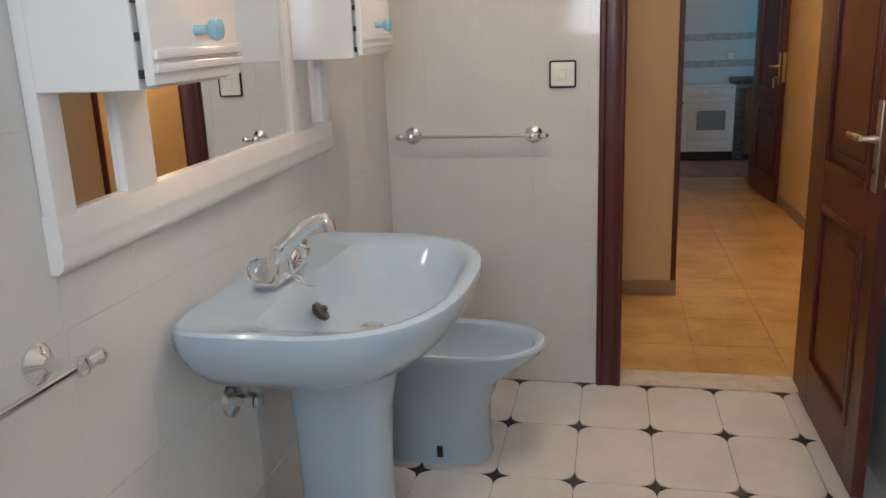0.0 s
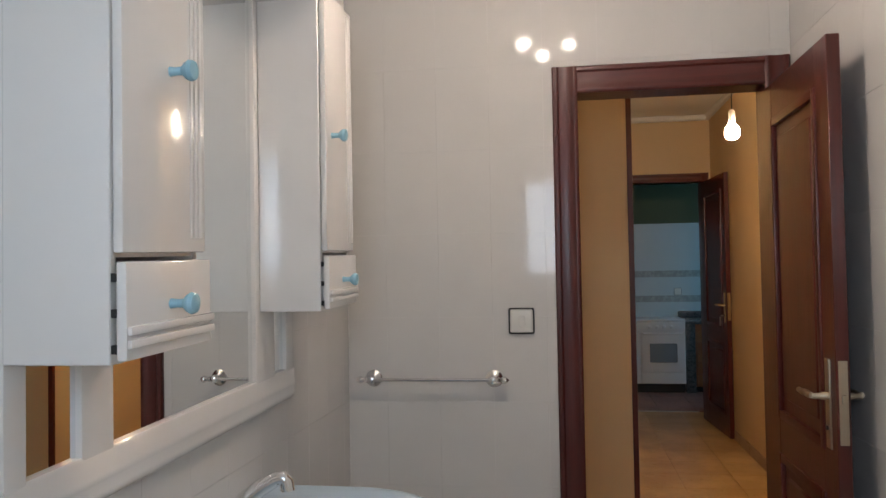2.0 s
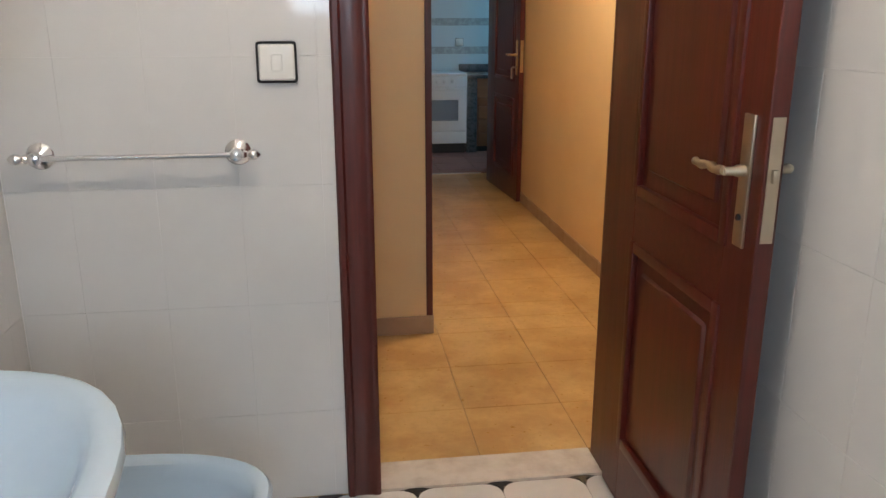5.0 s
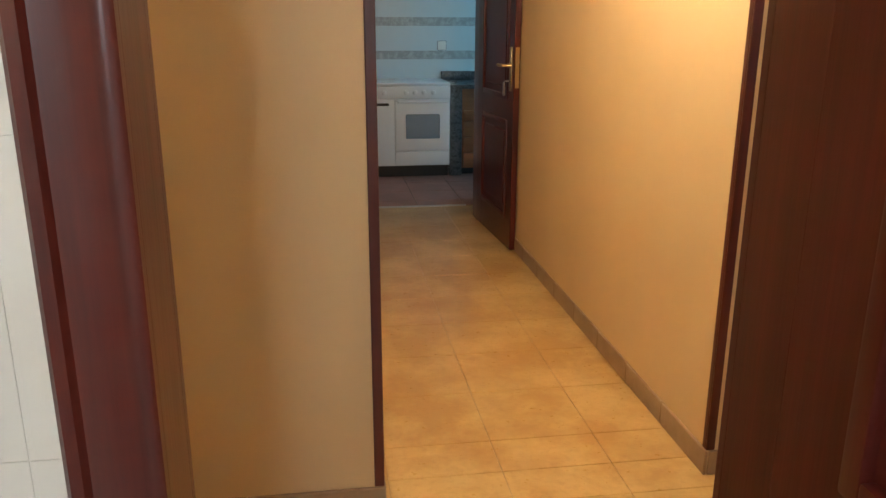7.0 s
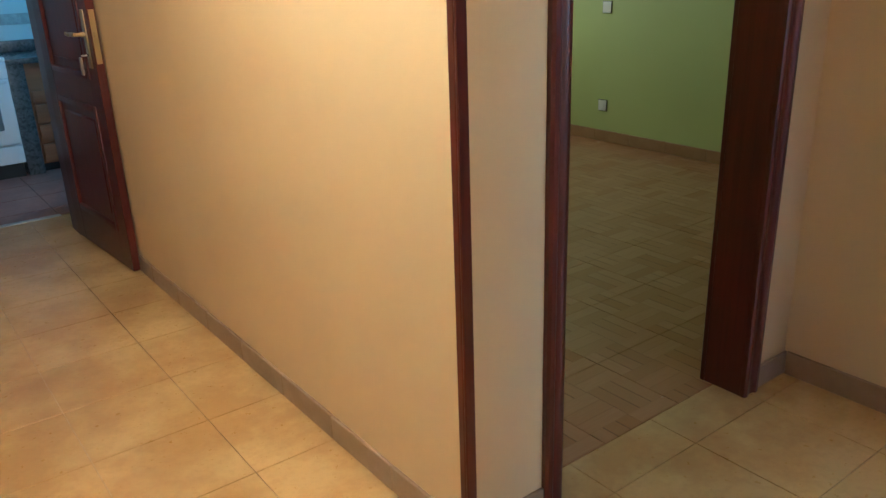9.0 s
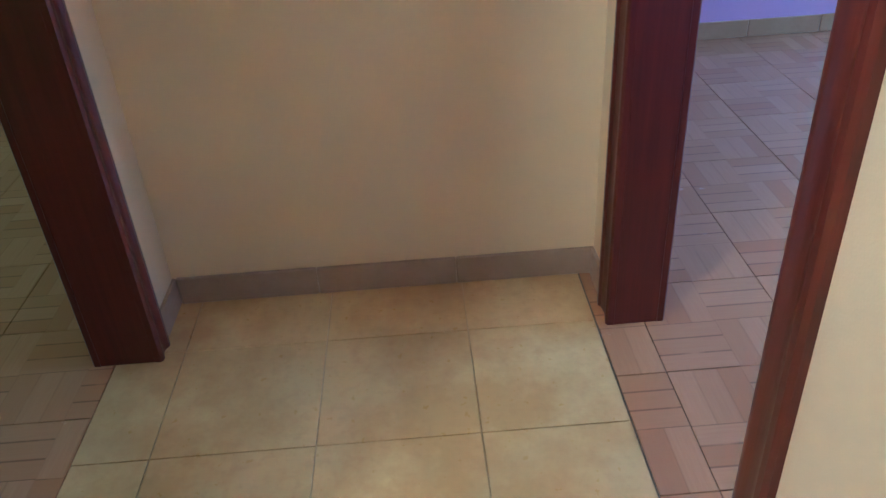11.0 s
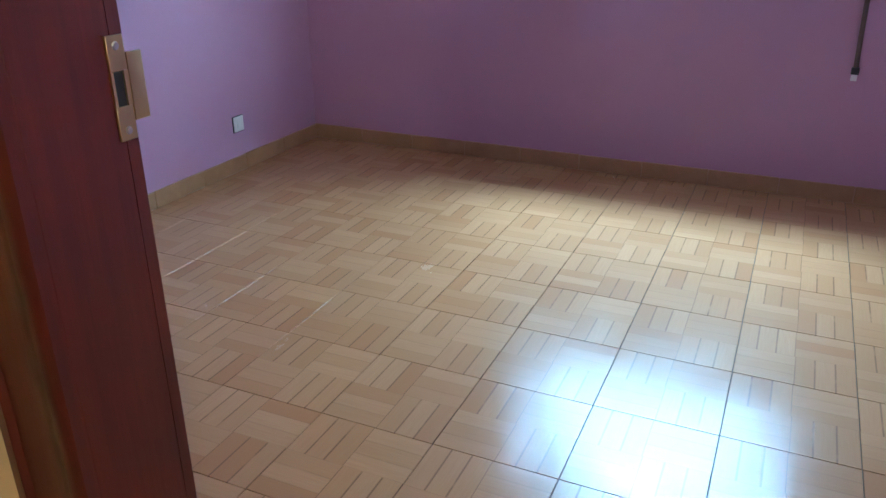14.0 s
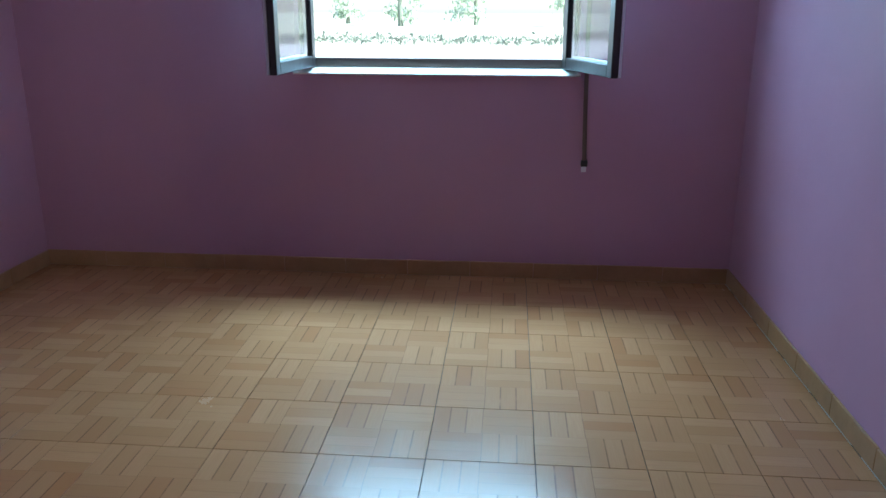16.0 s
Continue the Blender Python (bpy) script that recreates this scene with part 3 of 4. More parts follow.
        box(bm, width - 0.066, width - 0.046, -0.045, -0.035, handle_z - 0.165, handle_z - 0.09, 0.003, 1)
        part("key", fit(bm), STEEL, leaf, "key with a steel tag left in the lock")
    for hz in (0.25, 1.05, height - 0.2):
        part("hinge", fit(lathe(bmesh.new(), [(0.005, 0), (0.005, 0.07)], Matrix.Translation((-0.003, 0.038, hz)), 8)), DARK_ALU, leaf)
    return leaf


door_leaf("door_1", pose(2.022, -0.026, 0) @ Matrix.Rotation(radians(-90.4), 4, "Z"), 0.690, 1.985, "open panelled mahogany bathroom door with aged brass lever handles", 1.022, metal_mat=AGED_BRASS)
door_leaf("door_2", pose(2.540, 4.350, 0) @ Matrix.Rotation(radians(-86.3), 4, "Z"), 0.765, 2.12, "dark panelled kitchen door standing open against the corridor wall", 1.06, True)
# brass strike plate in the bedroom door jamb
strike = thing("strike_plate", "worn brass strike plate let into the dark jamb", "strike plate", at=(3.7215, 0.0, 1.108))
bm = bmesh.new()
for lo, hi in ((1.062, 1.093), (1.124, 1.155)):
    box(bm, 3.7195, 3.7222, -0.012, 0.008, lo, hi, 0.0006, 1)
for y0, y1 in ((-0.012, -0.007), (0.005, 0.008)):
    box(bm, 3.7195, 3.7222, y0, y1, 1.093, 1.124)
part("plate", bm, BRASS, strike)
part("lip", B(3.7185, 3.7221, -0.030, -0.012, 1.078, 1.139, bevel=0.0012), BRASS, strike, "rounded lip of the brass plate")
part("latch_hole", B(3.7212, 3.7221, -0.007, 0.005, 1.093, 1.124), BLACK, strike)
for z in (1.071, 1.146):
    part("screw", lathe(bmesh.new(), [(0.004, 0), (0.003, 0.0015)], Matrix.Translation((3.7195, -0.002, z)) @ Matrix.Rotation(radians(-90), 4, "Y"), 10), STEEL, strike)

# ---- bathroom ----


def outline(cx, cy, ab, af, b, eb, ef, n=48):
    """A closed D-shaped outline: ab and eb rule its back (towards the wall), af and ef its front."""
    pts = []
    for i in range(n):
        t = 2 * math.pi * i / n
        c, s = math.cos(t), math.sin(t)
        a, e = (af, ef) if c >= 0 else (ab, eb)
        r = (abs(c) ** e + abs(s) ** e) ** (-1 / e)
        pts.append((cx + a * r * c, cy + b * r * s))
    return pts


def ring(cx, cy, ab, af, b, eb, ef, z, n=48):
    return [(x, y, z) for x, y in outline(cx, cy, ab, af, b, eb, ef, n)]


basin = thing("washbasin", "pale blue-grey porcelain pedestal washbasin against the tiled wall", "washbasin", at=(0.75, -1.25, 0))
C, Y = 0.72, -1.25
rings = [ring(C, Y, 0.15, 0.10, 0.13, 4, 2.4, 0.652), ring(C, Y, 0.20, 0.18, 0.25, 5, 2.4, 0.664), ring(C, Y, 0.210, 0.245, 0.335, 6, 2.5, 0.690), ring(C, Y, 0.212, 0.288, 0.382, 7, 2.6, 0.733),
         ring(C, Y, 0.214, 0.314, 0.408, 8, 2.7, 0.775), ring(C, Y, 0.214, 0.326, 0.415, 8, 2.7, 0.808), ring(C, Y, 0.213, 0.322, 0.412, 8, 2.7, 0.821), ring(C, Y, 0.210, 0.310, 0.402, 8, 2.7, 0.826),
         ring(C, Y, 0.205, 0.292, 0.386, 8, 2.7, 0.822)]
bowl = [ring(0.80, Y, 0.146, 0.205, 0.345, 9, 2.7, 0.816), ring(0.80, Y, 0.136, 0.196, 0.333, 8, 2.6, 0.804), ring(0.80, Y, 0.122, 0.180, 0.300, 5.5, 2.5, 0.765), ring(0.80, Y, 0.10, 0.150, 0.245, 3.4, 2.3, 0.722), ring(0.80, Y, 0.07, 0.09, 0.14, 2.4, 2.2, 0.702), ring(0.80, Y, 0.03, 0.04, 0.06, 2, 2, 0.697)]
bowl_part = part("basin", loft(bmesh.new(), rings + bowl), PORCELAIN, basin, "glazed oval bowl with a broad rim")
part("drain", lathe(bmesh.new(), [(0.028, 0), (0.028, 0.004), (0.018, 0.005), (0.016, 0.002)], pose(0.80, Y, 0.697), 18), CHROME, bowl_part)
prs = [ring(0.74, Y, 0.15, 0.125, 0.112, 4, 2.4, 0.025), ring(0.74, Y, 0.148, 0.120, 0.106, 4, 2.4, 0.05), ring(0.74, Y, 0.14, 0.096, 0.080, 4, 2.4, 0.08), ring(0.74, Y, 0.135, 0.086, 0.070, 4, 2.4, 0.3), ring(0.74, Y, 0.14, 0.094, 0.078, 4, 2.4, 0.5), ring(0.74, Y, 0.15, 0.125, 0.11, 4, 2.4, 0.666)]
part("pedestal", loft(bmesh.new(), prs), PORCELAIN, basin)

basin.location.z = -0.025

tap = thing("basin_tap", "old chrome mixer tap with clear acrylic knobs on the basin", "tap", at=(0.60, -1.28, 0.822))
bm = bmesh.new()
box(bm, 0.572, 0.628, -1.375, -1.185, 0.822, 0.838, 0.007, 2)
lathe(bm, [(0.028, 0), (0.025, 0.02), (0.021, 0.045), (0.021, 0.06), (0.012, 0.068)], pose(0.60, -1.28, 0.836), 20)
part("tap_body", bm, CHROME, tap)
part("spout", tube(bmesh.new(), [(0.596, -1.280, 0.862), (0.606, -1.278, 0.886), (0.630, -1.273, 0.912), (0.660, -1.266, 0.936), (0.690, -1.259, 0.952), (0.706, -1.256, 0.955), (0.714, -1.255, 0.948), (0.716, -1.254, 0.928)], [0.025, 0.024, 0.021, 0.0185, 0.0165, 0.016, 0.0155, 0.0155], 16), CHROME, tap)
for y in (-1.352, -1.208):
    s = -1 if y < -1.28 else 1
    m = pose(0.60, y, 0.850) @ Matrix.Rotation(radians(-s * 62), 4, "X")
    part("tap_stem", lathe(bmesh.new(), [(0.012, -0.015), (0.012, 0.012), (0.015, 0.016)], m, 14), CHROME, tap)
    part("tap_knob", lathe(bmesh.new(), [(0.013, 0.014), (0.026, 0.019), (0.032, 0.030), (0.032, 0.042), (0.026, 0.052), (0.012, 0.055)], m, 10), ACRYLIC, tap, "faceted clear acrylic knob")
bm = bmesh.new()
for i in range(16):
    f = i / 15
    p = Vector((0.625 + 0.075 * f, -1.30 - 0.03 * f, 0.842 - 0.02 * f - 0.035 * math.sin(math.pi * f) * 0.3))
    lathe(bm, [(0.0005, -0.0025), (0.0025, -0.001), (0.0025, 0.001), (0.0005, 0.0025)], Matrix.Translation(p), 6)
chain = part("plug_chain", tube(bm, [(0.625, -1.30, 0.842), (0.66, -1.315, 0.835), (0.69, -1.327, 0.80), (0.70, -1.33, 0.775)], 0.0011, 6), CHROME, tap, "thin bead chain")
plug = part("plug", lathe(bmesh.new(), [(0.018, 0), (0.024, 0.006), (0.024, 0.014), (0.008, 0.018), (0.006, 0.026)], pose(0.702, -1.332, 0.755, 0, 50, 10), 18), BLACK, tap, "black rubber plug hanging on its chain")

tap.location.z -= 0.025

valve = thing("angle_valve", "chrome stop valve and pipe under the washbasin", "valve", at=(0.505, -1.40, 0.545))
bm = bmesh.new()
mx = pose(0.505, -1.40, 0.545) @ Matrix.Rotation(radians(90), 4, "Y")
lathe(bm, [(0.042, 0), (0.040, 0.008), (0.016, 0.016), (0.012, 0.04), (0.018, 0.042), (0.018, 0.06)], mx, 18)
part("flange", bm, CHROME, valve)
part("valve_knob", lathe(bmesh.new(), [(0.010, 0.06), (0.016, 0.063), (0.016, 0.072), (0.010, 0.075)], mx, 8), CHROME, valve)
part("pipe", tube(bmesh.new(), [(0.545, -1.40, 0.547), (0.55, -1.375, 0.575), (0.57, -1.34, 0.587), (0.63, -1.31, 0.585)], 0.006, 8), CHROME, valve)
part("pipe_nut", lathe(bmesh.new(), [(0.013, 0), (0.013, 0.022)], pose(0.575, -1.335, 0.572, 70, 0, 40), 6), BLACK, valve)

bidet = thing("bidet", "blue-grey porcelain floor-standing bidet beside the basin", "bidet", at=(0.82, -0.58, 0))
CY = -0.58
rr = [ring(0.80, CY, 0.165, 0.170, 0.108, 4, 3.0, 0.0), ring(0.80, CY, 0.160, 0.165, 0.104, 4, 3.0, 0.04), ring(0.80, CY, 0.165, 0.165, 0.108, 4, 2.8, 0.18), ring(0.80, CY, 0.20, 0.20, 0.135, 4.5, 2.6, 0.27),
      ring(0.80, CY, 0.245, 0.29, 0.165, 5, 2.5, 0.335), ring(0.80, CY, 0.25, 0.335, 0.178, 5, 2.4, 0.370), ring(0.80, CY, 0.25, 0.345, 0.182, 5, 2.4, 0.388), ring(0.80, CY, 0.248, 0.338, 0.178, 5, 2.4, 0.397), ring(0.80, CY, 0.24, 0.320, 0.164, 5, 2.4, 0.397),
      ring(0.84, CY, 0.19, 0.268, 0.148, 2.6, 2.3, 0.388), ring(0.84, CY, 0.185, 0.258, 0.140, 2.5, 2.2, 0.36), ring(0.84, CY, 0.16, 0.22, 0.118, 2.3, 2.1, 0.30), ring(0.84, CY, 0.09, 0.12, 0.07, 2, 2, 0.262)]
bd = part("bidet_body", loft(bmesh.new(), rr), PORCELAIN, bidet)
# dark block stands in for the shade inside a porcelain groove
part("foot_recess_shade", B(0.806, 0.826, CY - 0.1085, CY - 0.104, 0.025, 0.065, bevel=0.002), DARK_ALU, bd, "shade of a small fixing recess in the foot, as a dark block")
bm = bmesh.new()
lathe(bm, [(0.022, 0), (0.02, 0.02), (0.015, 0.045), (0.01, 0.05)], pose(0.60, CY, 0.395), 16)
tube(bm, [(0.60, CY, 0.43), (0.64, CY, 0.45), (0.675, CY, 0.44)], 0.010, 10)
part("bidet_tap", bm, CHROME, bidet)


def towel_bar(name, m, length, label, off=0.047):
    """A rail between two turned roses; m: wall point of the first rose, x along the rail, y out of the wall."""
    ob = thing(name, label, "towel bar", "towel bars in the bathroom", at=m.translation)
    out = Matrix.Rotation(radians(-90), 4, "X")
    for x in (0.0, length):
        bm = lathe(bmesh.new(), [(0.031, 0), (0.032, 0.004), (0.026, 0.010), (0.017, 0.014), (0.010, 0.020), (0.009, off - 0.013), (0.015, off - 0.009), (0.017, off), (0.013, off + 0.009), (0.003, off + 0.013)], Matrix.Translation((x, 0, 0)) @ out, 22)
        bm.transform(m)
        part("rose", bm, CHROME, ob, "turned chrome wall rose")
    bm = tube(bmesh.new(), [(0, off, 0), (length, off, 0)], 0.0065, 12)
    bm.transform(m)
    part("rail", bm, CHROME, ob)
    for x, s in ((0.0, -1), (length, 1)):
        bm = lathe(bmesh.new(), [(0.007, 0.0), (0.009, 0.016), (0.012, 0.020), (0.007, 0.026), (0.012, 0.034), (0.014, 0.042), (0.010, 0.051), (0.003, 0.057)], Matrix.Translation((x, off, 0)) @ Matrix.Rotation(radians(90 * s), 4, "Y"), 16)
        bm.transform(m)
        part("finial", bm, CHROME, ob)
    return ob


towel_bar("towel_bar", pose(1.058, 0.0, 0.974, 0, 0, 180), 0.456, "chrome towel bar with turned ends between tiled door wall roses")
towel_bar("towel_bar", pose(0.505, -1.955, 0.862, 0, 0, -90), 0.46, "chrome towel bar with turned ends beside the mirror cabinet", 0.075)

switch = thing("light_switch", "cream square light switch with a black surround on the tiles", "light switch", at=(1.162, 0, 1.186))
part("surround", B(1.115, 1.210, -0.007, 0.0, 1.138, 1.234, bevel=0.010, seg=4), BLACK, switch, "black rounded surround")
part("plate", B(1.1205, 1.2045, -0.010, -0.003, 1.1435, 1.2285, bevel=0.006, seg=3), WHITE_PLASTIC, switch)
part("rocker", B(1.150, 1.176, -0.0135, -0.008, 1.166, 1.204, bevel=0.003, seg=2), WHITE_PLASTIC, switch)

# mirror cabinet
cab = thing("mirror_cabinet", "white lacquered mirror with two tall cabinets, drawers and blue knobs", "mirror cabinet", at=(0.505, -1.29, 1.6))
XB = 0.506
Y0, Y1, Z0, Z1 = -1.895, -0.690, 1.005, 2.16


def frame_mesh():
    bm = bmesh.new()
    xf = 0.532
    for b in ((Y0, -1.845, Z0 + 0.05, Z1), (-1.712, -1.618, Z0 + 0.05, Z1), (-0.972, -0.838, Z0 + 0.05, Z1), (-0.752, Y1, Z0 + 0.05, Z1)):
        box(bm, XB, xf, b[0], b[1], b[2], b[3], 0.006, 2)
    for ya, yb in ((-1.845, -1.712), (-1.618, -0.972), (-0.838, -0.752)):
        box(bm, XB, xf - 0.001, ya, yb, Z1 - 0.09, Z1, 0.004, 2)
    return bm


def hung(bm):
    """The whole cabinet hangs slightly out of level."""
    for v in bm.verts:
        v.co.z += 0.030 * (v.co.y + 1.9) / 1.2
    return bm


def cab_part(name, bm, material, parent, label=""):
    return part(name, hung(bm), material, parent, label)


part("frame", hung(frame_mesh()), LACQUER, cab)
bm = prism(bmesh.new(), [(XB, Z0 - 0.024), (0.520, Z0 - 0.024), (0.529, Z0 - 0.016), (0.533, Z0 - 0.004), (0.531, Z0 + 0.010), (0.534, Z0 + 0.016), (0.5345, Z0 + 0.026), (0.5325, Z0 + 0.034), (0.5325, Z0 + 0.062), (0.529, Z0 + 0.068), (XB, Z0 + 0.068)], Y0 - 0.001, Y1 + 0.001, "y")
cab_part("bottom_moulding", bm, LACQUER, cab, "profiled lower rail")
for ya, yb in ((-1.846, -1.711), (-1.619, -0.971), (-0.839, -0.751)):
    cab_part("mirror_pane", B(XB + 0.004, XB + 0.014, ya, yb, Z0 + 0.06, Z1 - 0.085), MIRROR, cab, "clear mirror glass")


def knob(parent, x, y, z):
    cab_part("knob", lathe(bmesh.new(), [(0.008, 0), (0.0065, 0.010), (0.007, 0.020), (0.014, 0.027), (0.017, 0.033), (0.015, 0.040), (0.005, 0.043)], pose(x, y, z) @ Matrix.Rotation(radians(90), 4, "Y"), 18), BLUE_KNOB, parent, "turned pale blue knob")


def tall_cabinet(ya, yb, drawer_out, knob_y, knob_z):
    zc, zt, xf = 1.252, 2.10, 0.700
    for y0 in (ya, yb - 0.016):
        cab_part("side_panel", B(0.5335, xf, y0, y0 + 0.016, zc, zt, bevel=0.002, seg=1), LACQUER, cab)
    for z0, z1 in ((zc, zc + 0.012), (zt - 0.016, zt), (1.402, 1.412)):
        cab_part("shelf", B(0.5335, xf - 0.002, ya + 0.016, yb - 0.016, z0, z1), LACQUER, cab)
    cab_part("back_panel", B(0.5335, 0.540, ya + 0.016, yb - 0.016, zc + 0.012, zt - 0.016), LACQUER, cab)
    door = cab_part("cabinet_door", B(xf + 0.002, xf + 0.018, ya + 0.003, yb - 0.003, 1.408, zt - 0.004, bevel=0.005), LACQUER, cab, "white door with fluted edge")
    for k in range(3):
        cab_part("flute", B(xf + 0.0175, xf + 0.0225 - 0.001 * k, yb - 0.030 - 0.014 * k, yb - 0.020 - 0.014 * k, 1.43, zt - 0.02, bevel=0.0025), LACQUER, door)
    knob(door, xf + 0.018, knob_y, knob_z)
    xo = xf + drawer_out
    drawer = cab_part("drawer", B(xo, xo + 0.016, ya - 0.004, yb - 0.004, 1.258, 1.396, bevel=0.004), LACQUER, cab, "small drawer standing slightly open")
    for z in (1.275, 1.293):
        cab_part("drawer_bead", B(xo + 0.0155, xo + 0.0235, ya - 0.003, yb - 0.005, z, z + 0.013, bevel=0.0035), LACQUER, drawer)
    cab_part("drawer_box", B(0.56, xo - 0.0005, ya + 0.022, yb - 0.022, 1.270, 1.380), LACQUER, drawer)
    for z in (1.268, 1.318, 1.368):
        cab_part("drawer_runner", B(xf + 0.0005, xo - 0.0005, ya + 0.0005, ya + 0.010, z, z + 0.012), BLACK, drawer, "black runner showing in the gap")
    knob(drawer, xo + 0.016, (ya + yb) / 2 - 0.01, 1.330)


tall_cabinet(-1.900, -1.640, 0.011, -1.760, 1.692)
tall_cabinet(-0.950, -0.690, 0.009, -0.895, 1.715)
bm = prism(bmesh.new(), [(0.5335, -1.639), (0.70, -1.639), (0.70, -1.60), (0.62, -1.52), (0.60, -1.40), (0.60, -1.19), (0.62, -1.07), (0.70, -0.99), (0.70, -0.951), (0.5335, -0.951)], 2.07, 2.10)
cab_part("canopy", bm, LACQUER, cab, "shaped white canopy between the cabinets")

lamp = thing("ceiling_spot_lamp", "three small warm spots on a round ceiling plate", "ceiling lamp", at=(1.25, -1.05, 2.6))
part("plate", lathe(bmesh.new(), [(0.09, 0), (0.09, -0.02), (0.07, -0.03)], pose(1.25, -1.05, 2.6), 24), WHITE_PLASTIC, lamp)
for i in range(3):
    a = 2 * math.pi * i / 3 + 0.4
    x, y = 1.25 + 0.13 * math.cos(a), -1.05 + 0.13 * math.sin(a)
    stem = part("arm", tube(bmesh.new(), [(1.25 + 0.05 * math.cos(a), -1.05 + 0.05 * math.sin(a), 2.575), (x, y, 2.55)], 0.008, 8), CHROME, lamp)
    part("spot_shade", lathe(bmesh.new(), [(0.015, 0.0), (0.022, -0.02), (0.032, -0.055)], pose(x, y, 2.555), 16), WHITE_PLASTIC, stem)
    part("spot_bulb", lathe(bmesh.new(), [(0.02, -0.056), (0.030, -0.064), (0.028, -0.078), (0.012, -0.088)], pose(x, y, 2.555), 16), SPOT_GLOW, stem, "lit warm bulb")

bath_window = thing("window_1", "bathroom window with a white aluminium frame", "window", "", "structure", at=(1.25, -3.5, 1.15))
for b in ((1.03, 1.06, 1.33, 2.07), (1.44, 1.47, 1.33, 2.07), (1.06, 1.44, 1.33, 1.36), (1.06, 1.44, 2.04, 2.07)):
    part("window_frame", B(b[0], b[1], -3.55, -3.50, b[2], b[3], bevel=0.003), ALU, bath_window)
part("window_sill", B(1.031, 1.469, -3.50, -3.355, 1.331, 1.345, bevel=0.004), MARBLE, bath_window)

# ---- hall and corridor ----
bulb = thing("pendant_bulb", "bare lit light bulb hanging on a cord in the corridor", "light bulb", at=(2.230, 1.48, 2.73))
part("ceiling_rose", lathe(bmesh.new(), [(0.045, 0), (0.04, -0.02), (0.01, -0.028)], pose(2.230, 1.48, 2.73), 18), WHITE_PLASTIC, bulb)
part("cord", tube(bmesh.new(), [(2.230, 1.48, 2.71), (2.231, 1.48, 2.45), (2.230, 1.48, 2.20)], 0.003, 6), BLACK, bulb)
part("socket", lathe(bmesh.new(), [(0.008, 0.05), (0.017, 0.04), (0.019, 0.0), (0.019, -0.018)], pose(2.230, 1.48, 2.165), 16), WHITE_PLASTIC, bulb)
part("bulb_globe", lathe(bmesh.new(), [(0.013, 0.0), (0.017, -0.012), (0.032, -0.030), (0.040, -0.055), (0.037, -0.078), (0.022, -0.094), (0.004, -0.099)], pose(2.230, 1.48, 2.150), 20), BULB_GLOW, bulb, "glowing glass bulb")

# ---- kitchen ----
range_ob = thing("kitchen_range", "white enamel gas cooker with oven and bottle compartment", "cooker", at=(2.25, 5.92, 0))
SX0, SX1, SF, SB = 1.890, 2.604, 5.91, 6.48
part("body", B(SX0, SX1, SF + 0.02, SB, 0.10, 0.775, bevel=0.004), ENAMEL, range_ob)
part("plinth", B(SX0 + 0.01, SX1 - 0.01, SF + 0.06, SB, 0.0, 0.10), BLACK, range_ob, "black recessed plinth")
part("top", B(SX0 - 0.003, SX1 + 0.003, SF, SB, 0.775, 0.80, bevel=0.008, seg=3), ENAMEL, range_ob, "flat white closed lid")
panel = part("control_panel", B(SX0, SX1, SF - 0.004, SF + 0.02, 0.67, 0.772, bevel=0.004), ENAMEL, range_ob)
for x in (1.965, 2.045, 2.23, 2.305, 2.38, 2.46):
    part("dial", lathe(bmesh.new(), [(0.021, 0), (0.021, 0.006), (0.015, 0.009), (0.013, 0.022)], pose(x, SF - 0.004, 0.722, 90), 16), ENAMEL, panel, "white turning dial")
part("door_strip", B(2.135, SX1 - 0.008, SF - 0.006, SF + 0.012, 0.645, 0.664, bevel=0.004), ENAMEL, range_ob)
oven = part("oven_door", B(2.135, SX1 - 0.006, SF - 0.002, SF + 0.02, 0.232, 0.664, bevel=0.006, seg=3), ENAMEL, range_ob)
part("oven_window", B(2.225, 2.515, SF - 0.005, SF, 0.335, 0.54, bevel=0.012, seg=3), OVEN_GLASS, oven, "dark oven glass")
part("oven_handle", tube(bmesh.new(), [(2.16, SF - 0.002, 0.645), (2.165, SF - 0.032, 0.645), (2.575, SF - 0.032, 0.645), (2.58, SF - 0.002, 0.645)], 0.008, 8), ENAMEL, oven)
part("oven_drawer", B(2.135, SX1 - 0.006, SF - 0.001, SF + 0.02, 0.105, 0.222, bevel=0.005), ENAMEL, range_ob)
side = part("bottle_door", B(SX0 + 0.004, 2.126, SF - 0.002, SF + 0.02, 0.105, 0.664, bevel=0.005), ENAMEL, range_ob)
part("bottle_door_grip", B(1.985, 2.085, SF - 0.004, SF + 0.001, 0.612, 0.635, bevel=0.003), DARK_ALU, side, "small dark recessed grip")

top = thing("worktop", "dark speckled granite worktop with an upstand", "worktop", at=(3.3, 6.2, 0.74))
part("slab", B(2.612, 4.69, 5.93, 6.519, 0.745, 0.78, bevel=0.004), GRANITE, top)
part("upstand", B(2.612, 4.69, 6.495, 6.519, 0.781, 0.86, bevel=0.003), GRANITE, top)
top2 = thing("worktop", "dark speckled granite worktop with an upstand", "worktop", at=(1.1, 6.2, 0.74))
part("slab", B(0.41, 1.882, 5.93, 6.519, 0.745, 0.78, bevel=0.004), GRANITE, top2)
part("upstand", B(0.41, 1.882, 6.495, 6.519, 0.781, 0.86, bevel=0.003), GRANITE, top2)
part("side_panel", B(2.612, 2.715, 5.95, 6.51, 0.0, 0.744, bevel=0.003), GRANITE, top)
